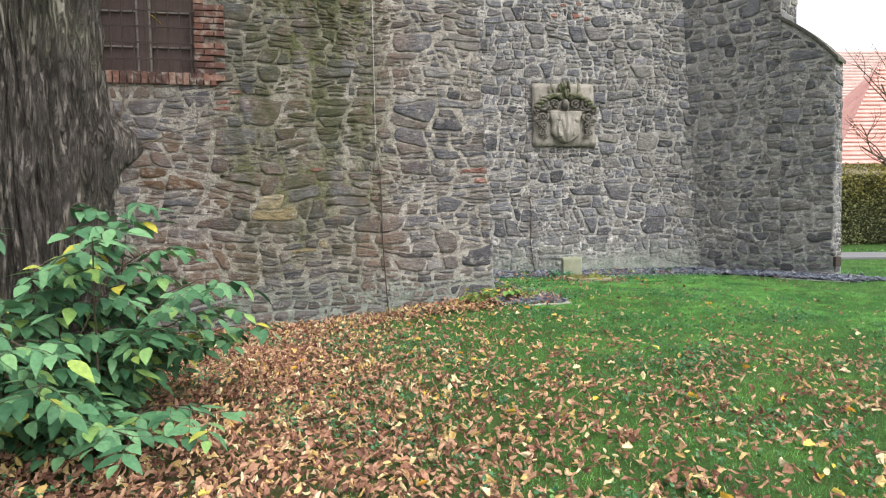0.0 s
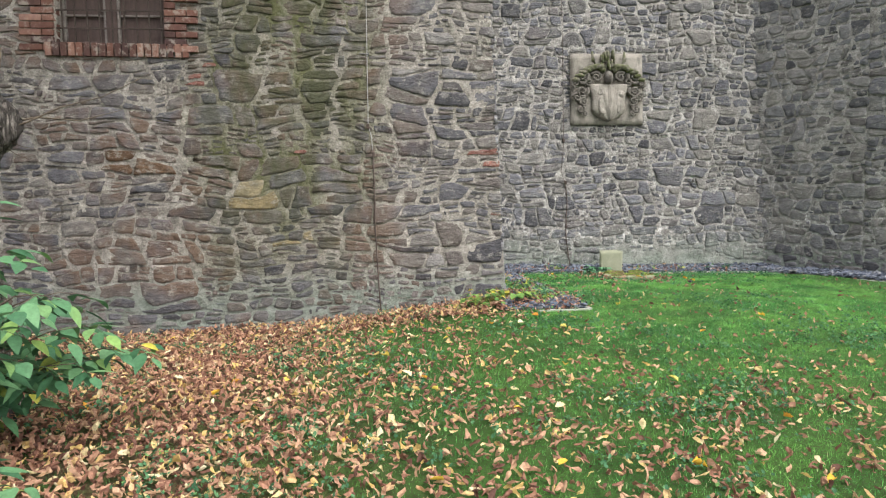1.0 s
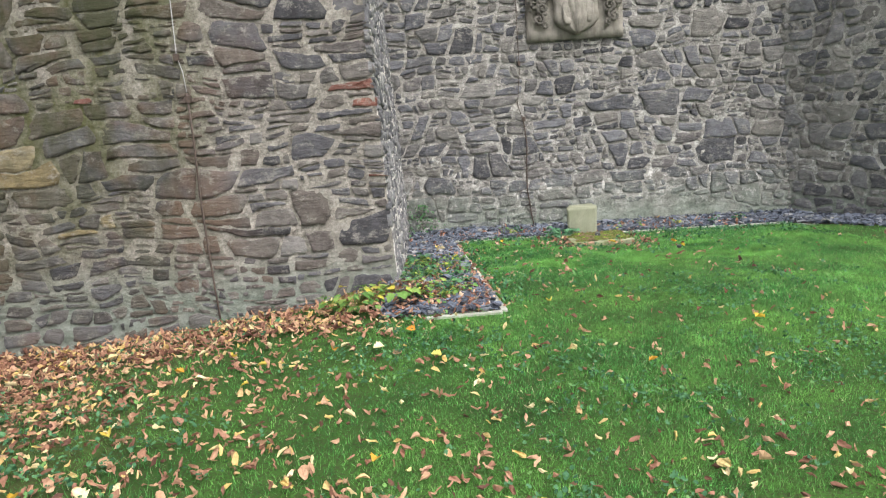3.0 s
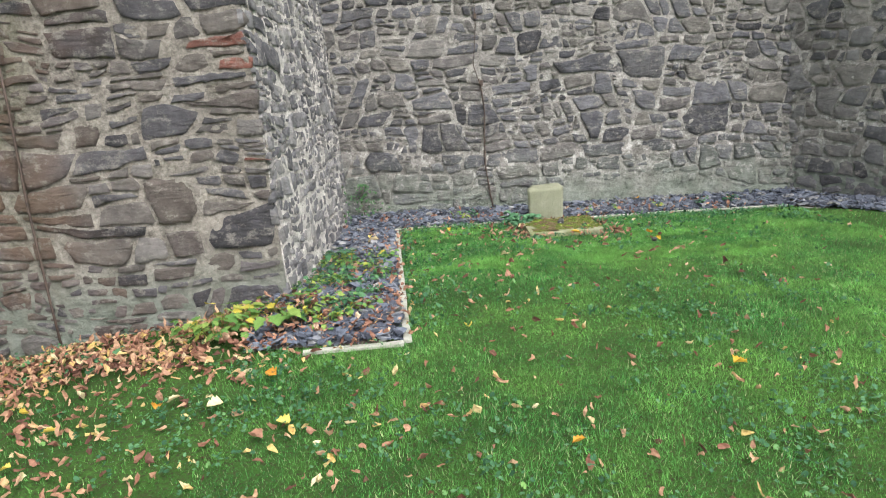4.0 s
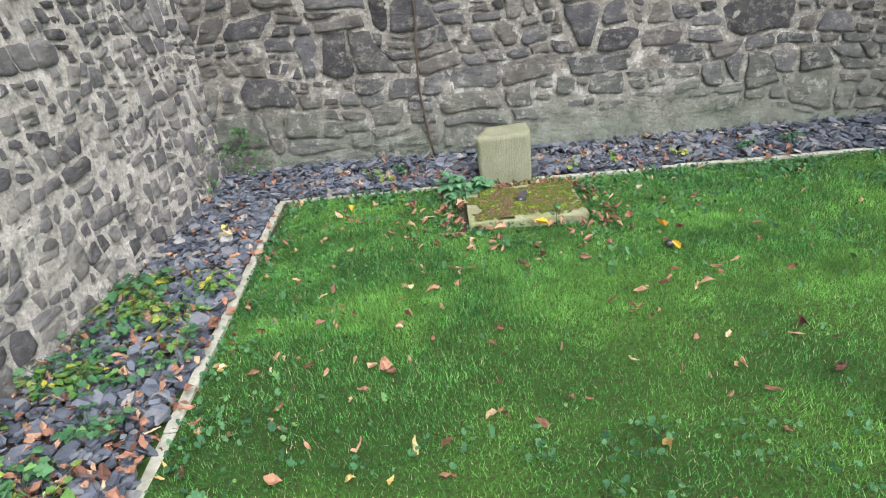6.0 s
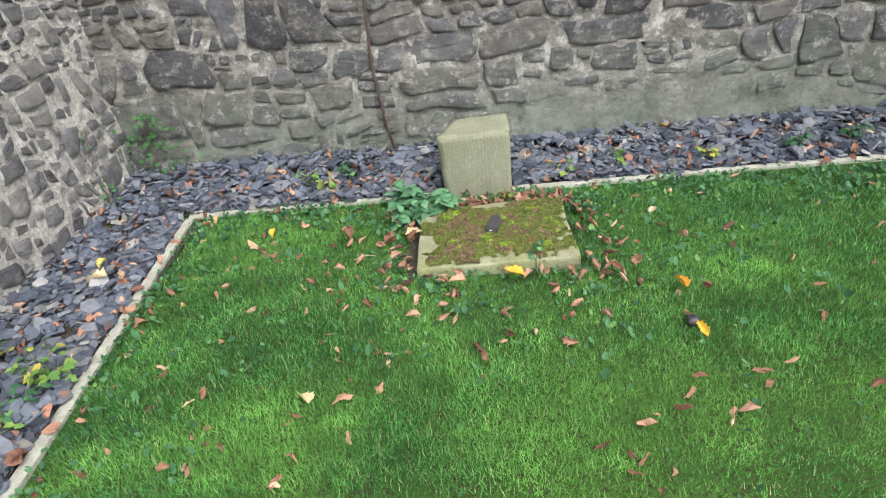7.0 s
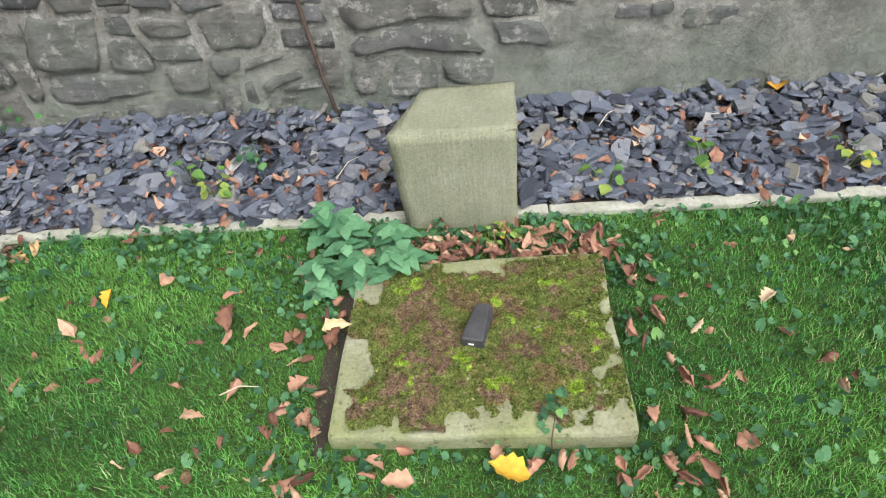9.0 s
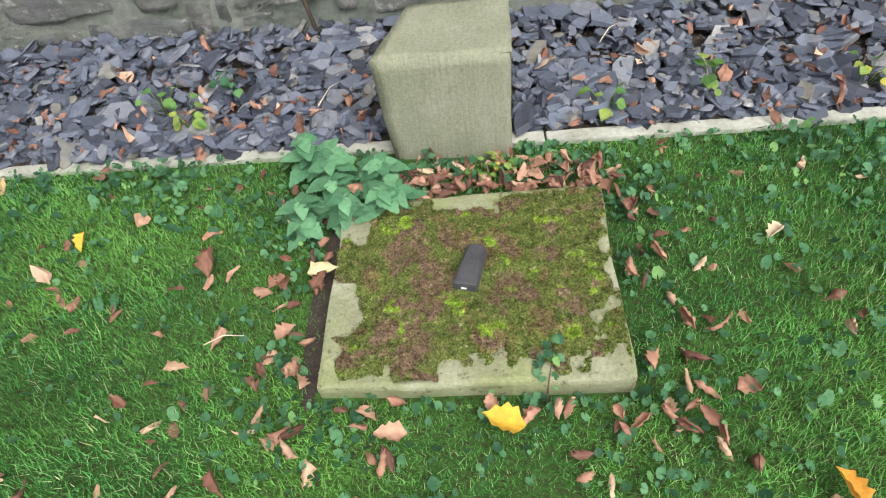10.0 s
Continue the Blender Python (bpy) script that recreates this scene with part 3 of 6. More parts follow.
def grass():
    m = Mat("grass", 0.58, 0.22)
    base = m.ramp(m.rnd(), (0.0, (0.018, 0.075, 0.018)), (0.45, (0.056, 0.225, 0.05)), (0.82, (0.125, 0.39, 0.095)), (0.92, (0.20, 0.38, 0.12)), (1.0, (0.50, 0.47, 0.30)))
    base = m.mix(m.math("MULTIPLY", m.ramp(m.noise(1.3, 4, 0.65), (0.45, 0.0), (0.6, 1.0)), 0.6), base, (0.19, 0.42, 0.085))
    base = m.mix(0.9, base, m.ramp(m.noise(2.4, 4, 0.65), (0.32, 0.62), (0.66, 1.25)), "MULTIPLY")
    base = m.mix(0.8, base, m.ramp(m.noise(8, 3, 0.6), (0.35, 0.68), (0.66, 1.35)), "MULTIPLY")
    m.colour(base)
    tr = m.n.new("ShaderNodeBsdfTranslucent")
    m.l.new(base, tr.inputs["Color"])
    mx = m.n.new("ShaderNodeMixShader")
    mx.inputs[0].default_value = 0.25
    m.l.new(m.b.outputs[0], mx.inputs[1]), m.l.new(tr.outputs[0], mx.inputs[2])
    m.l.new(mx.outputs[0], m.n["Material Output"].inputs["Surface"])
    clouds = []
    for x0, x1, y0, y1, per, h0, h1, w in ((3.2, 6.3, 9.5, 11.65, 22000, 0.010, 0.036, 0.0016), (3.0, 7.5, 8.6, 11.65, 15000, 0.012, 0.036, 0.0027), (2.4, 8.0, 5.6, 8.61, 13000, 0.014, 0.038, 0.003),
                                           (-3.0, 2.4, 1.2, 8.8, 2800, 0.018, 0.045, 0.0038), (2.4, 7.5, 1.2, 5.6, 2800, 0.018, 0.045, 0.0038),
                                           (7.5, 13, 2, 14, 1300, 0.02, 0.042, 0.006), (13, 24, 4, 22, 120, 0.03, 0.06, 0.02)):
        x, y = scatter(x0, x1, y0, y1, per)
        dens = 1.0 - 0.72 * smooth((litter_at(x, y) - 0.4) / 0.6)
        dens = dens * (0.75 + 0.25 * patchy(x, y, 3.1))
        keep = (nrg.random(len(x)) < dens) & ~in_bed(x, y) & ~on_slab(x, y, 0.015) & (y < 8.6 + 0.05 * x + 99 * (x > 2.4)) & ((x - 7.85) * 0.829 + (y - 12.2) * 0.56 < 99 - 99 * (x < 9.4))
        keep &= (np.hypot(x + 2.08, y - 5.3) > 0.6) & ~(trodden(x, y) & (nrg.random(len(x)) < 0.8))
        x, y = x[keep], y[keep]
        n = len(x)
        tall = 0.65 + 0.45 * patchy(x, y, 2.3, 1.0)
        pos = np.stack([x, y, ground_z(x, y) - 0.004], -1)
        clouds.append(blade_cloud(pos, nrg.uniform(h0, h1, n) * tall, w * nrg.uniform(0.6, 1.3, n), nrg.uniform(0.1, 1.3, n), y0 != 9.5))
    v, t = join_clouds(clouds)
    tagged(new("grass", tri_mesh("grass", v, t, m.m)), "short lush green lawn grass with uneven tufts", "grass", kind="stuff")


def ground_cover():
    x, y = scatter(2.9, 7.4, 8.2, 11.52, 4600)
    d_edge = np.minimum(11.52 - y, np.maximum(x - BED_E(y), 0) * 1.2)
    d_slab = np.maximum(np.abs(x - 4.765) - 0.365, np.abs(y - 10.955) - 0.295)
    dens = 0.9 * np.exp(-np.clip(d_edge, 0, 9) / 0.2) + 0.7 * np.exp(-np.clip(d_slab, 0, 9) / 0.2) + 0.32 * patchy(x, y, 4.3, 0.5) ** 2 * smooth((y - 9.7) / 1.0) + 0.008
    dens *= 0.2 + 0.8 * patchy(x, y, 9.0, 2.0)
    keep = (nrg.random(len(x)) < dens * 0.8) & ~trodden(x, y) & ~in_bed(x, y) & ~on_slab(x, y, 0.012)
    x, y = x[keep], y[keep]
    n = len(x)
    pos = np.stack([x, y, ground_z(x, y) + nrg.uniform(0.012, 0.045, n)], -1)
    clouds = [disc_cloud(pos, np.clip(nrg.lognormal(np.log(0.0072), 0.42, n), 0.0035, 0.0145), 0.6)]
    x, y = scatter(-2.5, 6.5, 2.0, 8.8, 110)
    keep = (nrg.random(len(x)) < patchy(x, y, 2.6, 0.3) ** 2) & ~in_bed(x, y) & (y < 8.5 + 0.05 * x)
    x, y = x[keep], y[keep]
    n = len(x)
    k = 7
    xx, yy = np.repeat(x, k) + nrg.normal(0, 0.035, n * k), np.repeat(y, k) + nrg.normal(0, 0.035, n * k)
    pos = np.stack([xx, yy, ground_z(xx, yy) + nrg.uniform(0.015, 0.05, n * k) + 0.035 * litter_at(xx, yy)], -1)
    clouds.append(disc_cloud(pos, nrg.uniform(0.006, 0.014, n * k), 0.45, 7))
    v, t = join_clouds(clouds)
    tagged(new("ground_cover", tri_mesh("ground_cover", v, t, MAT_COVER)), "low ground ivy and clover with small round leaves in the lawn", "ground cover", kind="stuff")


LOBED = (0.06, 0.5, 1.0, 0.72, 0.95, 0.58, 0.66, 0.3, 0.03)
LIME = (0.4, 1.0, 0.9, 0.2)


def litter():
    clouds = []
    x, y = scatter(-4.2, 8.5, 0.2, 11.5, 700)
    sx, sy = scatter(4.2, 5.35, 10.45, 11.5, 900)
    x, y = np.concatenate([x, sx]), np.concatenate([y, sy])
    dens = litter_at(x, y) * (0.35 + 0.65 * np.maximum(patchy(x, y, 5.0, 0.2), smooth((litter_at(x, y) - 0.5) / 0.4)))
    dens = np.where(x > 3.4, np.maximum(dens, np.where(y < 8.8, 0.02, 0.009)), dens)
    d_slab = np.maximum(np.abs(x - 4.765) - 0.365, np.abs(y - 10.955) - 0.295)
    near = np.exp(-np.clip(d_slab, 0, 9) / 0.09)
    dens = dens + 0.22 * near * (1 + 1.6 * (x < 4.4) * (y < 11.1) + 0.6 * (x > 5.13)) + 0.75 * (x > 4.55) * (x < 5.15) * (y > 11.26) * (y < 11.44)
    d_edge = np.abs(x - BED_E(y) - 0.1) + 9 * (y > 11.5) + 9 * (y < 8)
    dens = dens + 0.09 * np.exp(-d_edge / 0.08) + 0.05 * np.exp(-np.abs(y - 11.42) / 0.06) * (x > 3.1) * (x < 7)
    keep = (nrg.random(len(x)) < dens) & ~on_slab(x, y, 0.03) & (y < 8.55 + 0.05 * x + 99 * (x > 2.4)) & ~(in_bed(x, y) & (y > 9.9))
    x, y, near = x[keep], y[keep], near[keep]
    n = len(x)
    lift = 0.012 + 0.036 * near + 0.05 * litter_at(x, y) * nrg.random(n) + 0.012 * nrg.random(n)
    pos = np.stack([x, y, ground_z(x, y) + lift], -1)
    ln = nrg.uniform(0.030, 0.062, n) + 0.012 * np.maximum(near, litter_at(x, y))
    clouds.append(leaf_cloud(pos, ln, ln * nrg.uniform(0.5, 0.95, n), nrg.uniform(1.0, 3.1, n) * nrg.choice([1, 1, -1], n), nrg.uniform(-1.8, 1.3, n),
                             nrg.uniform(0, 6.283, n), nrg.normal(0, 0.45, n), nrg.normal(0, 0.7, n), 4, 4, LIME, 0.45, 0.06))
    pos_l = pos
    # leaves caught among the slates
    x, y = scatter(2.4, 7.2, 8.12, 12.2, 210)
    ex, ey = scatter(2.0, 3.2, 8.07, 8.75, 260)
    gx, gy = scatter(4.95, 7.2, 11.55, 11.63, 330)
    x, y = np.concatenate([x, ex, gx]), np.concatenate([y, ey, gy])
    keep = in_bed(x, y) & (nrg.random(len(x)) < np.where(y < 9.9, 1.0, 0.4)) & ~on_slab(x, y, 0.03) & (y < 12.15)
    x, y = x[keep], y[keep]
    n = len(x)
    pos = np.stack([x, y, ground_z(x, y) + nrg.uniform(0.045, 0.075, n)], -1)
    ln = nrg.uniform(0.03, 0.065, n)
    clouds.append(leaf_cloud(pos, ln, ln * nrg.uniform(0.45, 0.8, n), nrg.uniform(0.4, 2.0, n) * nrg.choice([1, -1], n), nrg.uniform(-1.2, 1.2, n),
                             nrg.uniform(0, 6.283, n), nrg.normal(0, 0.5, n), nrg.normal(0, 0.6, n), 4, 4, LIME, 0.45, 0.06))
    v, t = clouds.pop()
    tagged(new("leaf_debris", tri_mesh("leaf_debris", v, t, MAT_BROWN)), "small curled brown leaves caught among the slates", "leaf litter", kind="stuff")
    # those lying near the slab, one by one
    v0, t0 = clouds[0]
    lone = np.argsort(np.hypot(pos_l[:, 0] - 4.765, pos_l[:, 1] - 10.7))[:120]
    n = len(lone)
    ln = nrg.uniform(0.04, 0.075, n)
    vl, tl = leaf_cloud(np.zeros((n, 3)), ln, ln * nrg.uniform(0.7, 1.1, n), nrg.uniform(1.4, 3.4, n) * nrg.choice([1, 1, 1, -1], n), nrg.uniform(-2.0, 1.2, n),
                        nrg.uniform(0, 6.283, n), nrg.normal(0, 0.4, n), nrg.normal(0, 0.8, n), 9, 7, LOBED, 0.16, 0.02, 0.3)
    tl = tl[:96]
    for k, i in enumerate(lone):
        ob = new("fallen_leaf", tri_mesh("fallen_leaf", vl[k * 63:k * 63 + 63], tl, MAT_BROWN, True))
        ob.location = pos_l[i]
        tagged(ob, LEAF_WORDS["dead_leaf"], "leaf", "fallen leaves")
    near = (pos_l[:, 0] > 3.35) & (pos_l[:, 1] > 8.7)
    near[lone] = False
    used, tn = np.unique(t0[np.repeat(near, 18)], return_inverse=True)
    tagged(new("lawn_leaves", tri_mesh("lawn_leaves", v0[used], tn.reshape(-1, 3), MAT_BROWN)), "scattered curled brown leaves on the short grass", "leaf litter", kind="stuff")
    near[lone] = True
    clouds[0] = (v0, t0[~np.repeat(near, 18)])
    v, t = join_clouds(clouds)
    used, t = np.unique(t, return_inverse=True)
    v, t = v[used], t.reshape(-1, 3)
    tagged(new("leaf_litter", tri_mesh("leaf_litter", v, t, MAT_DEAD)), "curled brown and tan autumn leaves on the ground", "leaf litter", kind="stuff")
    # scattered yellow leaves
    x, y = scatter(-2.0, 7.5, 0.8, 9.0, 3.0)
    keep = (nrg.random(len(x)) < 0.2 + 0.8 * smooth((4.2 - x) / 3)) & ((x < 3.5) | (y < 8.2)) & ~in_bed(x, y) & (y < 8.4 + 0.05 * x)
    for i, (px, py) in enumerate(zip(x[keep], y[keep])):
        single_leaf(px, py, nrg.uniform(0.05, 0.09), (MAT_YELLOW, MAT_PALE, MAT_ORANGE, MAT_PALE, MAT_YELLOW)[i % 5])


LEAF_WORDS = {"yellow_leaf": "flat bright yellow autumn leaf lying on the lawn", "orange_leaf": "orange autumn leaf lying in the grass", "pale_leaf": "pale cream dried leaf lying in the grass", "brown_leaf": "curled brown dead leaf on the lawn", "dead_leaf": "curled brown dead leaf on the lawn"}


def single_leaf(x, y, size, mat, lift=0.04, curl=None, yaw=None):
    one = lambda v: np.array([float(v)])
    v, t = leaf_cloud(np.array([[0, 0, 0.0]]), one(size), one(size * nrg.uniform(0.75, 1.05)), one(nrg.uniform(*((1.2, 2.6) if mat.name == "brown_leaf" else (0.7, 1.7))) if curl is None else curl), one(nrg.uniform(-0.7, 0.5)),
                      one(nrg.uniform(0, 6.28) if yaw is None else yaw), one(nrg.normal(0, 0.2)), one(nrg.normal(0, 0.25)), 9, 7, LOBED, 0.12, 0.014, 0.2)
    ob = new("fallen_leaf", tri_mesh("fallen_leaf", v, t, mat, True))
    ob.location = (x, y, float(ground_z(x, y)) + lift)
    return tagged(ob, LEAF_WORDS[mat.name], "leaf", "fallen leaves")


grass()
ground_cover()
litter()
for px, py, size, mat, lift in ((4.08, 9.83, 0.09, MAT_PALE, 0.05), (4.875, 10.56, 0.095, MAT_YELLOW, 0.05), (5.47, 10.05, 0.075, MAT_YELLOW, 0.05), (5.50, 10.38, 0.085, MAT_ORANGE, 0.05),
                                (5.913, 12.12, 0.085, MAT_ORANGE, 0.09), (2.894, 10.82, 0.12, MAT_PALE, 0.08), (2.80, 11.0, 0.075, MAT_YELLOW, 0.08), (3.64, 8.145, 0.09, MAT_YELLOW, 0.04),
                                (0.935, 6.545, 0.10, MAT_YELLOW, 0.05), (4.33, 11.0, 0.085, MAT_PALE, 0.05), (4.28, 10.95, 0.07, MAT_BROWN, 0.05), (4.06, 11.0, 0.10, MAT_BROWN, 0.05),
                                (5.20, 11.18, 0.07, MAT_BROWN, 0.05), (5.62, 10.80, 0.06, MAT_BROWN, 0.05), (4.62, 10.55, 0.075, MAT_BROWN, 0.05), (5.28, 10.55, 0.06, MAT_BROWN, 0.05),
                                (4.02, 10.72, 0.06, MAT_BROWN, 0.05), (5.58, 11.1, 0.055, MAT_BROWN, 0.05), (3.62, 11.2, 0.06, MAT_YELLOW, 0.05)):
    single_leaf(px, py, size, mat, lift)


# ---- slate bed ----
def slate_material():
    m = Mat("slate", 0.6, 0.45)
    base = m.ramp(m.rnd(), (0.0, (0.035, 0.04, 0.056)), (0.35, (0.068, 0.08, 0.108)), (0.7, (0.112, 0.13, 0.17)), (0.92, (0.17, 0.18, 0.20)), (0.97, (0.17, 0.165, 0.14)), (1.0, (0.30, 0.30, 0.31)))
    base = m.mix(0.9, base, m.ramp(m.noise(30, 7, 0.7), (0.32, 0.7), (0.68, 1.25)), "MULTIPLY")
    m.colour(base)
    m.bump(m.noise(45, 6, 0.65, (1, 1, 2)), 0.006)
    return m.m


MAT_SLATE = slate_material()


def slates():
    x, y = scatter(2.3, 9.9, 8.1, 12.5, 1500)
    bx, by = scatter(3.05, 7.5, 11.555, 11.66, 1900)
    fx, fy = scatter(2.4, 3.22, 8.07, 8.17, 1500)
    bx, by = np.concatenate([bx, fx]), np.concatenate([by, fy])
    cy = nrg.uniform(8.15, 11.5, 260)
    x, y = np.concatenate([x, bx, BED_E(cy) - nrg.uniform(0.04, 0.1, 260)]), np.concatenate([y, by, cy])
    keep = in_bed(x, y) & (x < BED_E(y) - 0.02 + 99 * ((y > 11.56) | (x > 7.4))) & (y < 12.3) & ~((x > 4.49) & (x < 4.92) & (y < 11.82) & (y > 11.4)) & (y > 8.06)
    keep &= (x - 7.85) * 0.829 + (y - 12.2) * 0.56 < 0.05
    keep &= (y > 11.55) | (x < BED_E(y) - 0.03) | (x > 7.5)
    keep &= ~((y < 9.6) & (x < 6) & (nrg.random(len(x)) < 0.25))
    keep &= (y > BED_N(x) + 0.04) | (y < 11.5) | (x > 7.4)
    x, y = x[keep], y[keep]
    n, k = len(x), 6
    a = np.linspace(0, 2 * np.pi, k, endpoint=False)[None] + nrg.uniform(-0.35, 0.35, (n, k))
    r = np.clip(nrg.lognormal(np.log(0.030), 0.4, n), 0.012, 0.07)[:, None] * nrg.uniform(0.6, 1.2, (n, k))
    st = nrg.uniform(0.45, 0.95, n)[:, None]
    px, py = r * np.cos(a), r * np.sin(a) * st
    th = (r.mean(1) * nrg.uniform(0.07, 0.24, n))[:, None]
    top = np.stack([px * 0.9 + 0.1 * r, py * 0.9, th * nrg.uniform(0.75, 1.1, (n, k))], -1)
    bot = np.stack([px, py, np.repeat(-th, k, 1)], -1)
    v = np.concatenate([top, bot], 1)
    yaw, tx, ty = nrg.uniform(0, 6.283, n), nrg.normal(0, 0.33, n), nrg.normal(0, 0.33, n)
    cx, sx, cy, sy, cz, sz = np.cos(tx), np.sin(tx), np.cos(ty), np.sin(ty), np.cos(yaw), np.sin(yaw)
    zero, one = np.zeros(n), np.ones(n)
    mx = np.array([[one, zero, zero], [zero, cx, -sx], [zero, sx, cx]]).transpose(2, 0, 1)
    my = np.array([[cy, zero, sy], [zero, one, zero], [-sy, zero, cy]]).transpose(2, 0, 1)
    mz = np.array([[cz, -sz, zero], [sz, cz, zero], [zero, zero, one]]).transpose(2, 0, 1)
    pos = np.stack([x, y, ground_z(x, y) + 0.005 + nrg.uniform(0, 0.055, n) + 0.03 * smooth((y - 11.9) / 0.3)], -1)
    v = np.einsum("nij,nkj->nki", mx @ my @ mz, v) + pos[:, None]
    tri = [(0, i, i + 1) for i in range(1, k - 1)] + [(k, k + i + 1, k + i) for i in range(1, k - 1)]
    for i in range(k):
        j = (i + 1) % k
        tri += [(i, k + i, k + j), (i, k + j, j)]
    t = (np.array(tri)[None] + (np.arange(n) * 2 * k)[:, None, None]).reshape(-1, 3)
    bed = thing("slate_bed", "bed of loose blue-grey slate chippings along the wall foot", "gravel bed")
    lone = np.nonzero((x > 3.4) & (x < 6.2) & (y > 11.5) & (pos[:, 2] > ground_z(x, y) + 0.03))[0][:300]
    for i in lone:
        part("slate_chip", tri_mesh("slate_chip", v[i], np.array(tri), MAT_SLATE), None, bed)
    t = t.reshape(n, -1, 3)[~np.isin(np.arange(n), lone)].reshape(-1, 3)
    used, t = np.unique(t, return_inverse=True)
    tagged(part("slate_gravel", tri_mesh("slate_gravel", v.reshape(-1, 3)[used], t.reshape(-1, 3), MAT_SLATE), None, bed), kind="stuff")


slates()
MAT_CONC = plain("concrete", (0.26, 0.265, 0.215), (0.44, 0.44, 0.385), 12, 0.9, 0.004)


def edging(a, b, rise=0.0):
    t = thing("lawn_edging", "weathered pale concrete lawn edging strip sunk beside the slates", "edging", group="edging strips")
    d = Vector((b[0] - a[0], b[1] - a[1], 0))
    ln = d.length
    za, zb = float(ground_z(*a)) + rise, float(ground_z(*b)) + rise
    t.matrix_basis = Matrix.Translation((a[0], a[1], za)) @ Matrix.Rotation(math.atan2(d.y, d.x), 4, "Z") @ Matrix.Rotation(-math.atan2(zb - za, ln), 4, "Y")
    n = max(1, round(ln))
    for i in range(n):
        part("kerb_strip", box_bm((i * ln / n + 0.003, -0.025, -0.12), ((i + 1) * ln / n - 0.003, 0.025, 0.020 + 0.004 * (i % 2)), 0.006, 3, 0.005, i * 3 + a[0]), MAT_CONC, t)


edging((3.27, 8.06), (3.15, 9.8))
edging((3.15, 9.8), (3.04, 11.5))
edging((2.66, 8.0), (3.25, 8.04))
edging((3.02, 11.54), (5.0, 11.548))
edging((5.0, 11.548), (7.5, 11.60))
edging((7.55, 11.48), (8.93, 9.44), -0.012)


# ---- grave marker ----
def lichen_stone(name, tooled, green):
    m = Mat(name, 0.92, 0.15)
    base = m.ramp(m.noise(7, 6, 0.65), (0.3, (0.19, 0.19, 0.115)), (0.5, (0.265, 0.27, 0.175)), (0.72, (0.38, 0.385, 0.29)))
    base = m.mix(m.math("MULTIPLY", m.ramp(m.noise(3.2, 4), (0.42, 0.0), (0.62, 1.0)), 0.65 * green + 0.1), base, (0.25, 0.28, 0.12))
    if tooled:
        base = m.mix(0.6, base, (0.24, 0.25, 0.19))
        base = m.mix(0.5, base, m.ramp(m.noise(22, 3, 0.5, (7, 1, 0.3)), (0.35, 0.9), (0.65, 1.1)), "MULTIPLY")
    base = m.mix(m.ramp(m.noise(48, 5, 0.7), (0.58, 0.0), (0.64, 0.7 * green)), base, (0.09, 0.095, 0.05))
    base = m.mix(0.7, base, m.ramp(m.noise(120, 4), (0.3, 0.72), (0.7, 1.15)), "MULTIPLY")
    m.colour(base)
    n = m.bump(m.noise(90, 7, 0.7), 0.006)
    if tooled:
        n = m.bump(m.noise(22, 3, 0.5, (5, 1, 0.3)), 0.0025, 1.0, n)
    return m.m


MAT_SLAB, MAT_BLOCK = lichen_stone("lichened_sandstone", False, 1.0), lichen_stone("tooled_sandstone", True, 0.25)


def moss_material():
    m = Mat("moss", 1.0, 0.05)
    base = m.ramp(m.noise(7, 5, 0.65), (0.30, (0.17, 0.11, 0.085)), (0.40, (0.19, 0.155, 0.065)), (0.46, (0.12, 0.165, 0.04)), (0.54, (0.145, 0.165, 0.05)), (0.59, (0.20, 0.125, 0.095)), (0.65, (0.16, 0.14, 0.06)), (0.72, (0.18, 0.26, 0.045)))
    base = m.mix(m.ramp(m.noise(11, 3), (0.60, 0.0), (0.64, 0.9)), base, (0.23, 0.37, 0.04))
    base = m.mix(m.ramp(m.noise(75, 4, 0.7), (0.60, 0.0), (0.68, 0.7)), base, (0.42, 0.33, 0.23))
    base = m.mix(1.0, base, m.ramp(m.noise(48, 5, 0.75), (0.34, 0.5), (0.66, 1.5)), "MULTIPLY")
    base = m.mix(1.0, base, m.ramp(m.noise(170, 5, 0.8), (0.36, 0.3), (0.62, 1.9)), "MULTIPLY")
    m.colour(base)
    m.bump(m.noise(180, 6, 0.8), 0.012)
    return m.m


MAT_MOSS = moss_material()


def moss_depth(x, y):
    """Thickness of the moss cushion on the slab; below zero where the stone is bare."""
    e = max(abs(x - 0.03) / 0.335, abs(y - 0.01) / 0.25) - 0.7 * math.exp(-((x + 0.13) / 0.05) ** 2) * (y < -0.1)
    e = 1.0 - e + 0.42 * noise.noise(Vector((x * 6, y * 6, 1.0))) + 0.22 * noise.noise(Vector((x * 22, y * 22, 4.0)))
    if e < 0.0:
        return -1.0
    return 0.0005 + 0.023 * min(1.0, e * 3) * (0.7 + 0.6 * noise.noise(Vector((x * 16, y * 16, 2.0)))) + 0.006 * noise.noise(Vector((x * 60, y * 60, 2.0)))


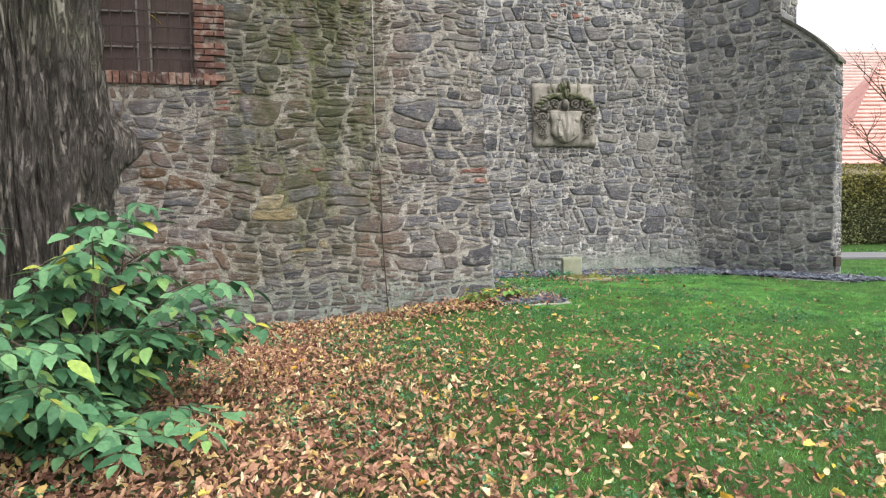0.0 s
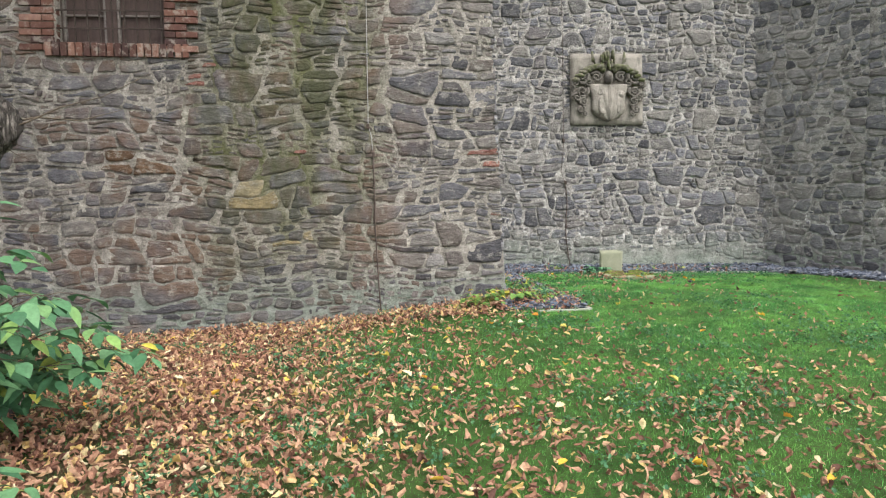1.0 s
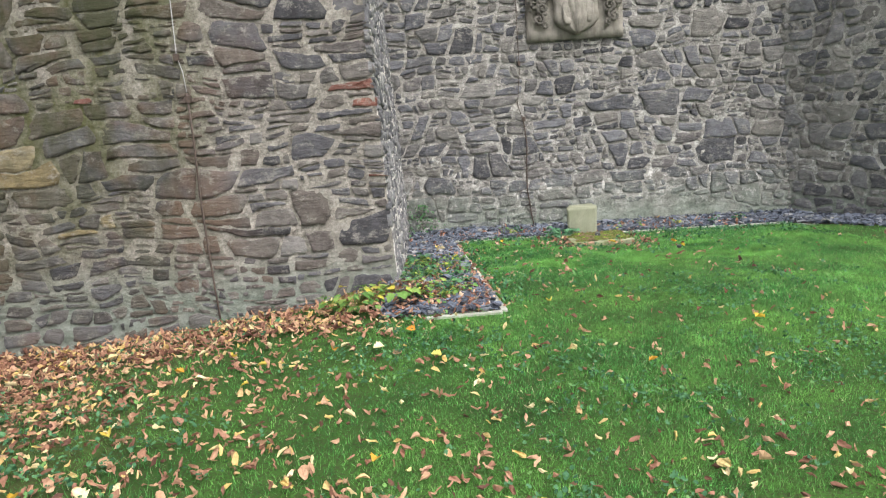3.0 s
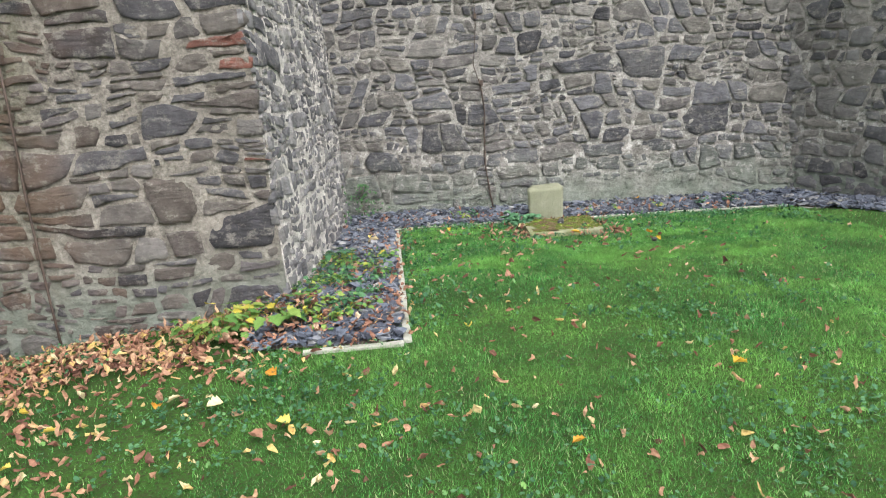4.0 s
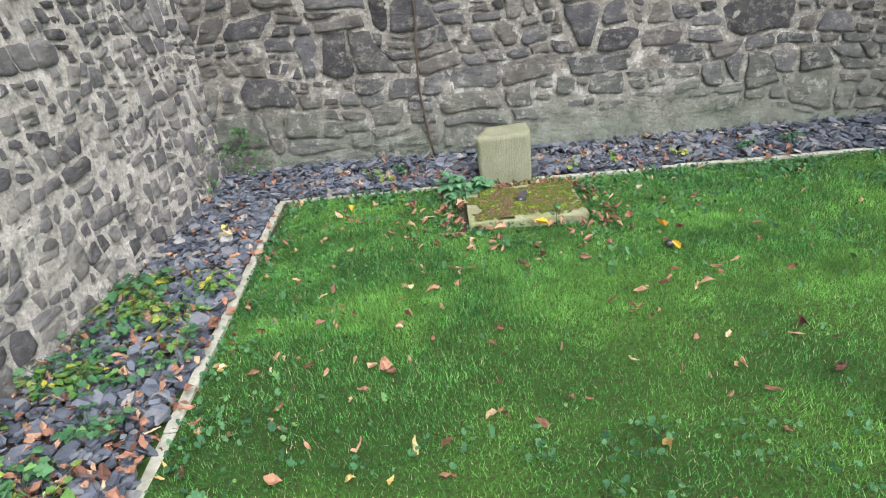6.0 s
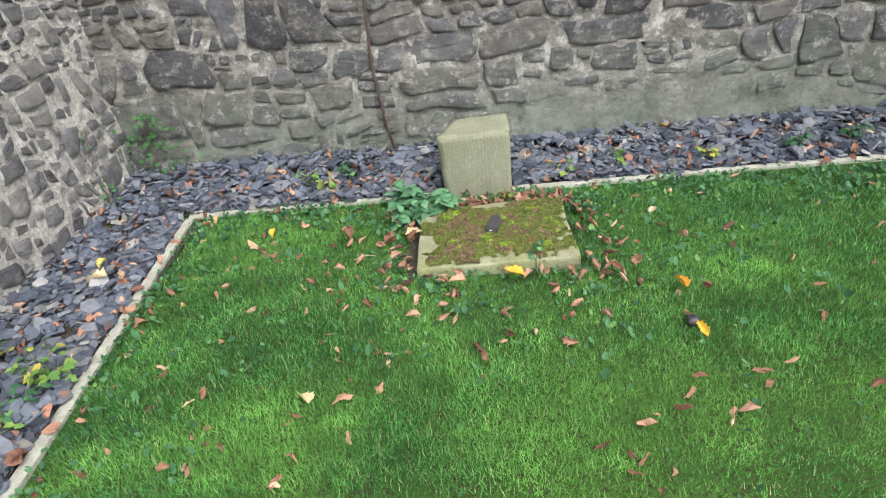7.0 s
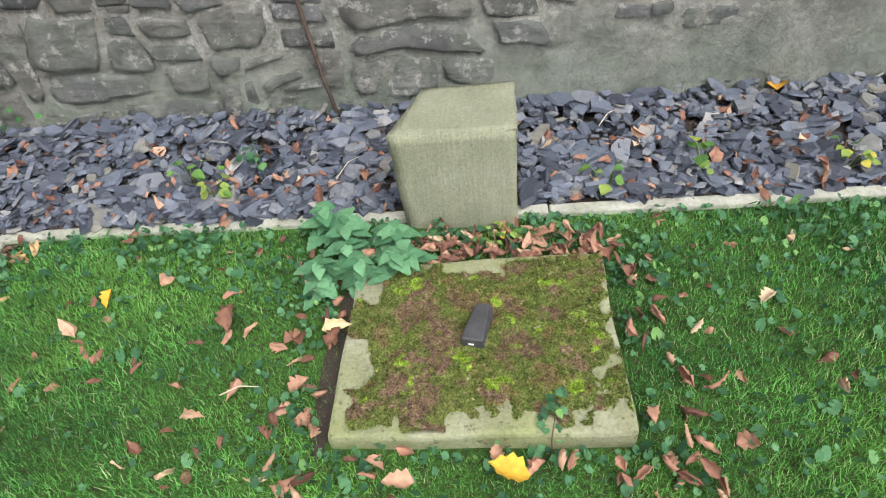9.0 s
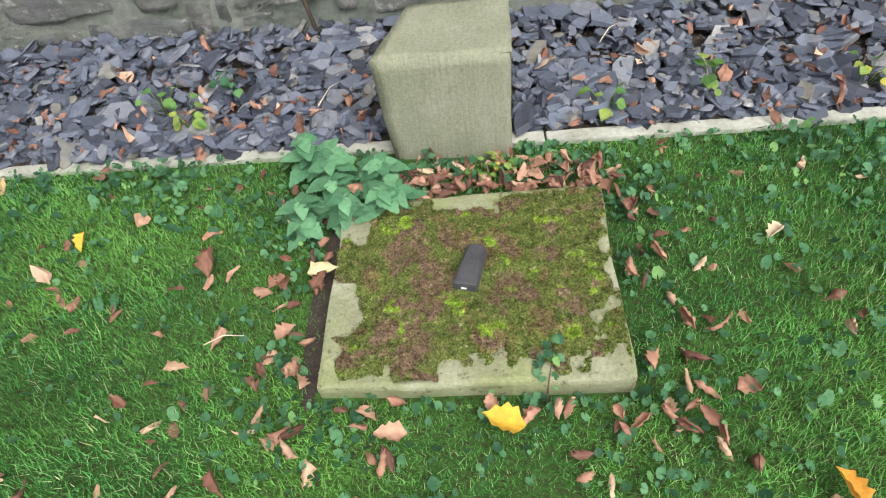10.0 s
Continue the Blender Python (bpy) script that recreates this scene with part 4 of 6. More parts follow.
def slab():
    z = float(ground_z(4.765, 10.955))
    t = thing("grave_slab", "low lichened sandstone slab overgrown with green and brown moss", "slab", (4.765, 10.955, 0))
    part("stone_slab", box_bm((-0.365, -0.295, -0.05), (0.365, 0.295, 0.088), 0.012, 9, 0.009), MAT_SLAB, t)
    nx, ny = 210, 170
    idx, verts, faces = {}, [], []
    for j in range(ny + 1):
        for i in range(nx + 1):
            x, y = -0.36 + 0.72 * i / nx, -0.29 + 0.58 * j / ny
            d = moss_depth(x, y)
            if d > -0.5:
                idx[i, j] = len(verts)
                verts.append((x, y, 0.0885 + d))
    for i, j in list(idx):
        q = [(i, j), (i + 1, j), (i + 1, j + 1), (i, j + 1)]
        if all(c in idx for c in q):
            faces.append(tuple(idx[c] for c in q))
    part("moss", mesh_of("moss", verts, faces, MAT_MOSS, True), None, t, "cushion of green and reddish-brown moss")
    v = np.array(verts)
    pick = v[nrg.integers(0, len(v), 50000)] + nrg.normal(0, 0.002, (50000, 3)) * np.array([1, 1, 0])
    v, tr = blade_cloud(pick, nrg.uniform(0.002, 0.007, 50000), nrg.uniform(0.001, 0.0022, 50000), nrg.uniform(0, 0.9, 50000), True)
    tagged(part("moss_shoots", tri_mesh("moss_shoots", v, tr, MAT_MOSS), None, t), kind="stuff")


def block():
    z = float(ground_z(4.7, 11.6))
    t = thing("stone_block", "upright sandstone block with tooled faces and a broken corner", "stone block", (4.70, 11.62, 0))
    bm = bmesh.new()
    foot = [(-0.175, -0.125), (0.19, -0.14), (0.195, 0.14), (-0.105, 0.155)]
    head = [(-0.195, -0.125), (0.20, -0.14), (0.205, 0.14), (-0.10, 0.16)]
    lo = [bm.verts.new((x, y, -0.06)) for x, y in foot]
    hi = [bm.verts.new((x, y, 0.392 - 0.010 * (x < 0))) for x, y in head]
    bm.faces.new(lo[::-1]), bm.faces.new(hi)
    for i in range(4):
        bm.faces.new((lo[i], lo[(i + 1) % 4], hi[(i + 1) % 4], hi[i]))
    bmesh.ops.bevel(bm, geom=bm.edges[:], offset=0.005, segments=2, affect="EDGES")
    bmesh.ops.subdivide_edges(bm, edges=[e for e in bm.edges if e.calc_length() > 0.05], cuts=11, use_grid_fill=True)
    for v in bm.verts:
        v.co += Vector(noise.noise_vector(v.co * 9)) * 0.004 + Vector(noise.noise_vector(v.co * 30)) * 0.0015
    part("block", bm, MAT_BLOCK, t, smooth=True)


def slate_piece():
    bm = box_bm((-0.035, -0.075, 0), (0.035, 0.075, 0.035), 0.006)
    for v in bm.verts:
        v.co.x *= 1.0 - 0.35 * (v.co.y > 0) * (v.co.z > 0.015)
        v.co += Vector(noise.noise_vector(v.co * 25)) * 0.006
    t = thing("slate_piece", "long dark grey slate piece lying on the mossy slab", "stone", (4.765, 10.965, 0.108), turn=-14)
    t.scale = (0.85, 0.85, 0.85)
    part("stone", bm, plain("dark_slate", (0.035, 0.035, 0.04), (0.07, 0.07, 0.075), 30, 0.45, 0.003, 0.5), t)
    part("paint_mark", box_bm((-0.010, -0.0775, 0.012), (0.006, -0.074, 0.018), 0.0005), plain("white_paint", (0.6, 0.6, 0.6), (0.75, 0.75, 0.75)), t, "tiny white mark")


def dark_pebble():
    bm = bmesh.new()
    bmesh.ops.create_icosphere(bm, subdivisions=3, radius=0.028, matrix=Matrix.Diagonal((1, 0.9, 0.75, 1)))
    for v in bm.verts:
        v.co += Vector(noise.noise_vector(v.co * 30)) * 0.004
    me = bpy.data.meshes.new("pebble")
    bm.to_mesh(me)
    bm.free()
    me.materials.append(plain("black_stone", (0.02, 0.02, 0.022), (0.04, 0.04, 0.045), 40, 0.35, 0.002, 0.5))
    me.polygons.foreach_set("use_smooth", [True] * len(me.polygons))
    ob = new("pebble", me)
    ob.location = (5.46, 10.18, float(ground_z(5.46, 10.18)) + 0.03)
    tagged(ob, "small round black pebble lying in the grass", "pebble")


slab(), block(), slate_piece(), dark_pebble()


# ---- plants ----
def tube(points, r0, r1, sides=6):
    """A tapering round stem through points: places and faces."""
    pts = [Vector(p) for p in points]
    verts, faces = [], []
    for i, p in enumerate(pts):
        d = (pts[min(i + 1, len(pts) - 1)] - pts[max(i - 1, 0)]).normalized()
        a = d.orthogonal().normalized()
        b = d.cross(a)
        r = r0 + (r1 - r0) * i / (len(pts) - 1)
        verts += [p + (a * math.cos(2 * math.pi * k / sides) + b * math.sin(2 * math.pi * k / sides)) * r for k in range(sides)]
    for i in range(len(pts) - 1):
        for k in range(sides):
            j = (k + 1) % sides
            faces.append((i * sides + k, i * sides + j, (i + 1) * sides + j, (i + 1) * sides + k))
    faces += [tuple(range(sides))[::-1], tuple(range((len(pts) - 1) * sides, len(pts) * sides))]
    return verts, faces


def tubes(paths):
    av, af = [], []
    for pts, r0, r1 in paths:
        v, f = tube(pts, r0, r1)
        af += [tuple(i + len(av) for i in q) for q in f]
        av += v
    return av, af


def leaves_mesh(name, rows, mat, prof=None, nrow=6, ncol=3, fold=0.35):
    """Leaves from (place, length, width, yaw, pitch)."""
    a = np.array([(*p, l, w, y, pt) for p, l, w, y, pt in rows])
    n = len(a)
    v, t = leaf_cloud(a[:, :3], a[:, 3], a[:, 4], np.full(n, fold) * nrg.uniform(0.5, 1.5, n), nrg.uniform(0.1, 0.9, n), a[:, 5], a[:, 6], nrg.normal(0, 0.25, n), nrow, ncol, prof, 0.06)
    return tri_mesh(name, v, t, mat, True)


def shrub():
    r = random.Random(21)
    base = Vector((-1.72, 4.5, float(ground_z(-1.72, 4.5))))
    t = thing("shrub", "leafy green shrub with pinnate leaves at the tree foot", "shrub", base)
    paths, rows = [], []
    for s in range(50):
        yaw = r.uniform(-2.6, 1.1)
        reach = r.uniform(0.2, 1.3) ** 1.25
        top = r.uniform(0.3, 1.75) * (1.0 if reach < 0.8 else 0.62)
        p0 = Vector((r.uniform(-0.45, 0.35), r.uniform(-0.35, 0.3), -0.02))
        d = Vector((math.cos(yaw), math.sin(yaw), 0))
        pts = [p0 + d * reach * f ** 1.4 + Vector((0, 0, top * math.sin(min(1.0, f * 1.05) * 1.45))) + Vector((r.uniform(-.02, .02), r.uniform(-.02, .02), 0)) for f in [i / 8 for i in range(9)]]
        paths.append((pts, 0.009, 0.003))
        for i in range(2, 9):
            for side in (-1, 1):
                if r.random() < 0.12:
                    continue
                a = yaw + side * r.uniform(0.5, 1.3)
                ax = Vector((math.cos(a), math.sin(a), r.uniform(-0.25, 0.25)))
                ln = r.uniform(0.14, 0.24)
                stalk = [pts[i] + ax * ln * f - Vector((0, 0, 0.05 * f * f)) for f in (0, 0.5, 1)]
                paths.append((stalk, 0.002, 0.001))
                for f in (0.35, 0.65, 1.0):
                    q = stalk[0].lerp(stalk[2], f)
                    for sd in ((-1, 1) if f < 0.9 else (0,)):
                        rows.append((q, r.uniform(0.085, 0.165), r.uniform(0.05, 0.085), a - math.pi / 2 + sd * 1.0, r.uniform(-0.6, 0.1)))
    v, f = tubes(paths)
    tagged(part("stems", mesh_of("stems", v, f, MAT_TWIG, True), None, t, "thin brown stems"), kind="stuff")
    r.shuffle(rows)
    for i in range(150):
        part("leaf", leaves_mesh("leaf", rows[i:i + 1], MAT_SHRUB), None, t)
    tagged(part("foliage", leaves_mesh("foliage", rows[150:], MAT_SHRUB), None, t), kind="stuff")


NETTLE = (0.25, 0.62, 0.85, 0.74, 1.0, 0.84, 0.95, 0.70, 0.76, 0.52, 0.52, 0.30, 0.26, 0.03)


def nettle():
    r = random.Random(4)
    x, y = 4.37, 11.34
    t = thing("dead_nettle", "pale green dead-nettle with toothed leaves beside the stone block", "plant", (x, y, float(ground_z(x, y))))
    paths, rows = [], []
    for s in range(19):
        p0 = Vector((r.uniform(-0.15, 0.23), r.uniform(-0.17, 0.11), 0))
        h = r.uniform(0.05, 0.15)
        tip = p0 + Vector((r.uniform(-0.03, 0.03), r.uniform(-0.03, 0.02), h))
        paths.append(([p0, p0.lerp(tip, 0.5), tip], 0.003, 0.002))
        turn = r.uniform(0, 6.28)
        for k, (zz, size) in enumerate(((1.0, 0.055), (0.9, 0.08), (0.6, 0.09))):
            for q in range(4 if k == 0 else 2):
                rows.append((p0.lerp(tip, zz), size * r.uniform(0.85, 1.15), size * r.uniform(0.7, 0.85), turn + k * 1.57 + q * (1.57 if k == 0 else 3.14), r.uniform(-0.3, 0.1)))
    v, f = tubes(paths)
    tagged(part("stems", mesh_of("stems", v, f, MAT_NETTLE, True), None, t), kind="stuff")
    for row in rows:
        part("leaf", leaves_mesh("leaf", [row], MAT_NETTLE, NETTLE, 14, 3, 0.14), None, t)


PALM = (0.5, 0.95, 0.62, 1.0, 0.55, 0.35, 0.04)


def leafy_plant(name, label, x, y, spread, n, size, mat, h=0.12, seed=0, prof=None, lift=0.0):
    """A low plant: leaves on short stalks from a common foot."""
    r = random.Random(seed)
    t = thing(name, label, "plant", (x, y, float(ground_z(x, y)) + lift))
    paths, rows = [], []
    for i in range(n):
        a, d = r.uniform(0, 6.28), spread * r.uniform(0.15, 1) ** 0.8
        foot = Vector((0.25 * d * math.cos(a), 0.25 * d * math.sin(a), 0))
        end = Vector((d * math.cos(a), d * math.sin(a), h * r.uniform(0.4, 1.2)))
        paths.append(([foot, foot.lerp(end, 0.5) + Vector((0, 0, h * 0.25)), end], 0.002, 0.0012))
        s = size * r.uniform(0.6, 1.2)
        rows.append((end, s, s * r.uniform(0.8, 1.05), a - 1.57 + r.uniform(-0.7, 0.7), r.uniform(-0.5, 0.25)))
    for pts, r0, r1 in paths:
        v, f = tube(pts, r0, r1, 3)
        part("stalk", mesh_of("stalk", v, f, mat, True), None, t)
    for row in rows:
        part("leaf", leaves_mesh("leaf", [row], mat, prof, 7, 5, 0.3), None, t)


def bed_weeds():
    r = random.Random(9)
    leafy_plant("maple_seedling", "yellow-green maple seedling growing from the leaf litter", 2.08, 8.33, 0.24, 70, 0.07, MAT_MAPLE, 0.16, 1, PALM)
    leafy_plant("maple_seedling", "yellowing maple seedling beside the wall corner", 2.45, 8.42, 0.24, 34, 0.10, MAT_MAPLE, 0.11, 2, PALM)
    leafy_plant("weed", "dark green leafy weed at the wall foot", 2.55, 10.15, 0.17, 34, 0.06, MAT_COVER, 0.14, 3, PALM)
    for i in range(46):
        y = r.uniform(8.3, 10.4)
        x = r.uniform(2.5, BED_E(y) - 0.08)
        leafy_plant("weed", "small light green weed among the slates", x, y, r.uniform(0.07, 0.14), r.randint(12, 26), 0.042, MAT_COVER if i % 2 else MAT_MAPLE, 0.07, 30 + i, PALM, 0.03)
    for x, y, n in ((3.823, 11.66, 9), (3.93, 11.86, 12), (3.7, 11.75, 6), (5.55, 11.72, 8), (6.0, 11.68, 9), (6.55, 11.75, 14), (6.9, 11.8, 16), (5.2, 11.62, 6)):
        leafy_plant("weed", "young weed sprouting between the slates", x, y, 0.07, n, 0.042, MAT_MAPLE if n < 10 else MAT_COVER, 0.09, int(x * 100), None, 0.03)
    leafy_plant("weed", "low dark weed beside the fallen leaves", 1.4, 8.25, 0.2, 26, 0.05, MAT_COVER, 0.07, 77, PALM)
    for x, y, n in ((4.80, 11.40, 14), (4.87, 11.42, 10), (4.72, 11.42, 8), (4.62, 11.44, 10)):
        leafy_plant("weed", "bright green weed rosette between the slab and the block", x, y, 0.045, n, 0.03, MAT_MAPLE if x > 4.75 else MAT_COVER, 0.035, int(x * 1000), None, 0.01)
    straw = plain("dry_straw", (0.45, 0.40, 0.28), (0.62, 0.56, 0.42), 40, 0.8, 0.001)
    for x, y, z, dx, dy, dz, mat in ((4.10, 10.79, 0.045, 0.10, 0.02, 0.01, straw), (4.26, 11.70, 0.08, 0.07, 0.12, 0.02, straw), (5.22, 11.95, 0.085, 0.08, 0.10, 0.015, straw), (3.62, 11.95, 0.08, 0.14, 0.03, 0.02, MAT_TWIG), (2.9, 9.6, 0.08, 0.10, 0.12, 0.02, MAT_TWIG), (5.75, 11.75, 0.08, 0.13, -0.05, 0.02, MAT_TWIG)):
        z += float(ground_z(x, y))
        v, f = tube([(x, y, z), (x + dx * 0.5, y + dy * 0.5 + 0.01, z + dz), (x + dx, y + dy, z + dz * 0.4)], 0.0022, 0.001, 5)
        tagged(new("twig", mesh_of("twig", v, f, mat, True)), "thin dry stalk lying on the ground", "twig")
    # ivy in the inner corner and on the slab
    for k, (name, label, at, n, w, h, size) in enumerate((("ivy", "dark ivy climbing in the wall corner", (2.62, 12.13, 0.06), 85, 0.17, 0.42, 0.035), ("ivy", "dark ivy at the foot of the side wall", (2.44, 11.75, 0.04), 30, 0.05, 0.5, 0.03), ("ivy", "small ivy shoot creeping over the slab edge", (4.93, 10.648, 0.02), 26, 0.03, 0.16, 0.024))):
        t = thing(name, label, "ivy", at)
        rows = []
        for i in range(n):
            f = r.random()
            rows.append((Vector((r.gauss(0, w * (1 - 0.5 * f)), r.uniform(-0.05, 0.02) + (0.12 * f if k == 2 else 0.05 * f), min(f * h, 0.11 if k == 2 else 9))), size * r.uniform(0.7, 1.2), size * r.uniform(0.8, 1.1), r.uniform(2.2, 4.1), r.uniform(-1.0, 0.1)))
        pts = [[(0.02 * math.sin(q * 2.0 + j), 0.012 * q, h * q / 4) for q in range(5)] for j in range(2)]
        for q in pts if k < 2 else [[(0, -0.02, 0), (0.0, -0.012, 0.085), (0.02, 0.08, 0.115)]]:
            v, f = tube(q, 0.003, 0.0015)
            part("stem", mesh_of("stem", v, f, MAT_TWIG, True), None, t)
        for row in rows:
            part("leaf", leaves_mesh("leaf", [row], MAT_IVY if k < 2 else MAT_COVER, PALM, 7, 3, 0.25), None, t)


# ---- tree ----
def bark_material():
    m = Mat("bark", 0.95, 0.15)
    base = m.ramp(m.noise(14, 7, 0.75, (1.6, 1.6, 0.6)), (0.3, (0.04, 0.034, 0.03)), (0.55, (0.10, 0.088, 0.078)), (0.75, (0.21, 0.188, 0.168)))
    base = m.mix(m.math("MULTIPLY", m.ramp(m.noise(2, 4), (0.5, 0.0), (0.7, 1.0)), 0.3), base, (0.13, 0.14, 0.09))
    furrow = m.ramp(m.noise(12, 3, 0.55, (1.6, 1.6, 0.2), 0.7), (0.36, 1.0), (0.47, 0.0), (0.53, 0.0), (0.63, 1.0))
    # Darker inner bark, with the grooves' shade also put into the colour.
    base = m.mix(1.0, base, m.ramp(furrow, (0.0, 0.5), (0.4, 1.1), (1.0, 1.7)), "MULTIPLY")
    m.colour(base)
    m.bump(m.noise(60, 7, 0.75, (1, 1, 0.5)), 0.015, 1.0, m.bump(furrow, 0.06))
    return m.m


def tree():
    mat = bark_material()
    t = thing("tree", "thick grey-brown tree trunk with deeply furrowed bark and a burl", "tree", (-2.08, 5.3, -0.05))
    segs, rings, top = 340, 170, 6.4
    verts, faces = [], []
    for j in range(rings + 1):
        z = top * j / rings
        for i in range(segs):
            a = 2 * math.pi * i / segs
            r = 0.505 - 0.012 * z + 0.16 * math.exp(-z / 0.28) * (0.7 + 0.4 * math.sin(a * 5 + 1))
            r += (0.19 + 0.12 * noise.noise(Vector((a * 6, z * 7, 0)))) * math.exp(-((z - 2.0) / 0.26) ** 2 - ((a - 0.38 + (2 * math.pi if a < -3 else 0) - (2 * math.pi if a > math.pi else 0)) / 0.35) ** 2)
            w = a + 0.16 * noise.noise(Vector((math.cos(a) * 2, math.sin(a) * 2, z * 1.5)))
            p = Vector((math.cos(w) * 6.0, math.sin(w) * 6.0, z * 1.25))
            ridge = min(1.0, 3.2 * abs(noise.noise(p))) * 0.65 + 0.35 * min(1.0, 3.0 * abs(noise.noise(Vector((p.x * 2.3 + 5, p.y * 2.3, p.z * 2.0)))))
            r += 0.10 * (ridge - 0.7) + 0.014 * noise.noise(Vector((math.cos(a) * 22, math.sin(a) * 22, z * 9)))
            verts.append((r * math.cos(a), r * math.sin(a), z))
    for j in range(rings):
        for i in range(segs):
            k = (i + 1) % segs
            faces.append((j * segs + i, j * segs + k, (j + 1) * segs + k, (j + 1) * segs + i))
    faces.append(tuple(range(rings * segs, (rings + 1) * segs)))
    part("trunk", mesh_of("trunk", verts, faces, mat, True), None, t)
    # limbs and an autumn crown high above the wall foot
    r = random.Random(3)
    rows = []
    for k in range(7):
        a = k * 0.9 + r.uniform(-0.2, 0.2)
        tip = Vector((2.3 * math.cos(a), 1.9 * math.sin(a), r.uniform(7.2, 9.2)))
        foot = Vector((0.15 * math.cos(a), 0.15 * math.sin(a), 5.6))
        mid = foot.lerp(tip, 0.5) + Vector((0, 0, 0.5))
        v, f = tube([foot, foot.lerp(mid, 0.5) + Vector((0, 0, 0.2)), mid, tip], 0.17, 0.03, 8)
        part("limb", mesh_of("limb", v, f, mat, True), None, t)
        for q in range(26):
            c = mid.lerp(tip, r.uniform(0.1, 1.15)) + Vector((r.gauss(0, 0.55), r.gauss(0, 0.5), r.gauss(0, 0.45)))
            for s in range(22):
                p = c + Vector((r.gauss(0, 0.22), r.gauss(0, 0.22), r.gauss(0, 0.16)))
                if p.z > 5.4 and p.y < 3.2:
                    rows.append((p, r.uniform(0.09, 0.15), r.uniform(0.07, 0.12), r.uniform(0, 6.28), r.uniform(-1.0, 0.3)))
    tagged(part("crown", leaves_mesh("crown", rows, MAT_MAPLE, None, 4, 3), None, t), kind="stuff")
    paths = [([(0.55, 0.0, 2.02), (0.58, -0.03, 2.2), (0.62, -0.02, 2.42), (0.63, -0.03, 2.5)], 0.012, 0.004),
             ([(0.58, -0.02, 2.0), (0.80, -0.05, 2.06), (1.05, 0.0, 2.05), (1.32, 0.03, 2.14)], 0.008, 0.002),
             ([(0.56, -0.05, 1.95), (0.75, -0.1, 2.02), (0.95, -0.08, 2.13), (1.2, -0.16, 2.2), (1.5, -0.1, 2.38)], 0.007, 0.002),
             ([(0.56, 0.02, 1.93), (0.7, 0.05, 1.87), (0.9, 0.05, 1.82)], 0.004, 0.0015),
             ([(0.56, 0.05, 1.9), (0.66, 0.0, 1.82), (0.74, -0.02, 1.78)], 0.004, 0.0015)]
    for pts, r0, r1 in paths:
        pts = [Matrix.Rotation(0.38, 3, "Z") @ Vector(p) for p in pts]
        v, f = tube(pts, r0, r1)
        part("twig", mesh_of("twig", v, f, MAT_TWIG, True), None, t)


tree()
shrub()
nettle()
bed_weeds()


# ---- window ----


def brick_material():
    m = Mat("red_brick", 0.92, 0.2)
    base = m.ramp(m.rnd(), (0.0, (0.06, 0.035, 0.032)), (0.35, (0.11, 0.055, 0.044)), (0.75, (0.16, 0.075, 0.055)), (1.0, (0.26, 0.15, 0.115)))
    base = m.mix(0.8, base, m.ramp(m.noise(18, 6, 0.7), (0.3, 0.6), (0.7, 1.3)), "MULTIPLY")
    base = m.mix(m.ramp(m.noise(9, 6, 0.7), (0.52, 0.0), (0.62, 0.7)), base, (0.30, 0.27, 0.235))
    m.colour(base)
    m.bump(m.noise(60, 6, 0.7), 0.008)
    return m.m


MAT_BRICK = brick_material()
MAT_IRON = plain("rusty_iron", (0.03, 0.022, 0.018), (0.07, 0.05, 0.04), 40, 0.7, 0.001)
MAT_PAINT = plain("old_window_paint", (0.12, 0.10, 0.092), (0.26, 0.235, 0.215), 18, 0.7, 0.001)
MAT_SHUTTER = plain("brown_boards", (0.055, 0.036, 0.032), (0.09, 0.06, 0.052), 6, 0.6, 0.002, 0.3, (8, 1, 0.6))


def brick_mesh(sx, sy, sz):
    bm = box_bm((-sx / 2, -sy / 2, -sz / 2), (sx / 2, sy / 2, sz / 2), 0.006)
    me = bpy.data.meshes.new("brick")
    bm.to_mesh(me)
    bm.free()
    me.materials.append(MAT_BRICK)
    return me


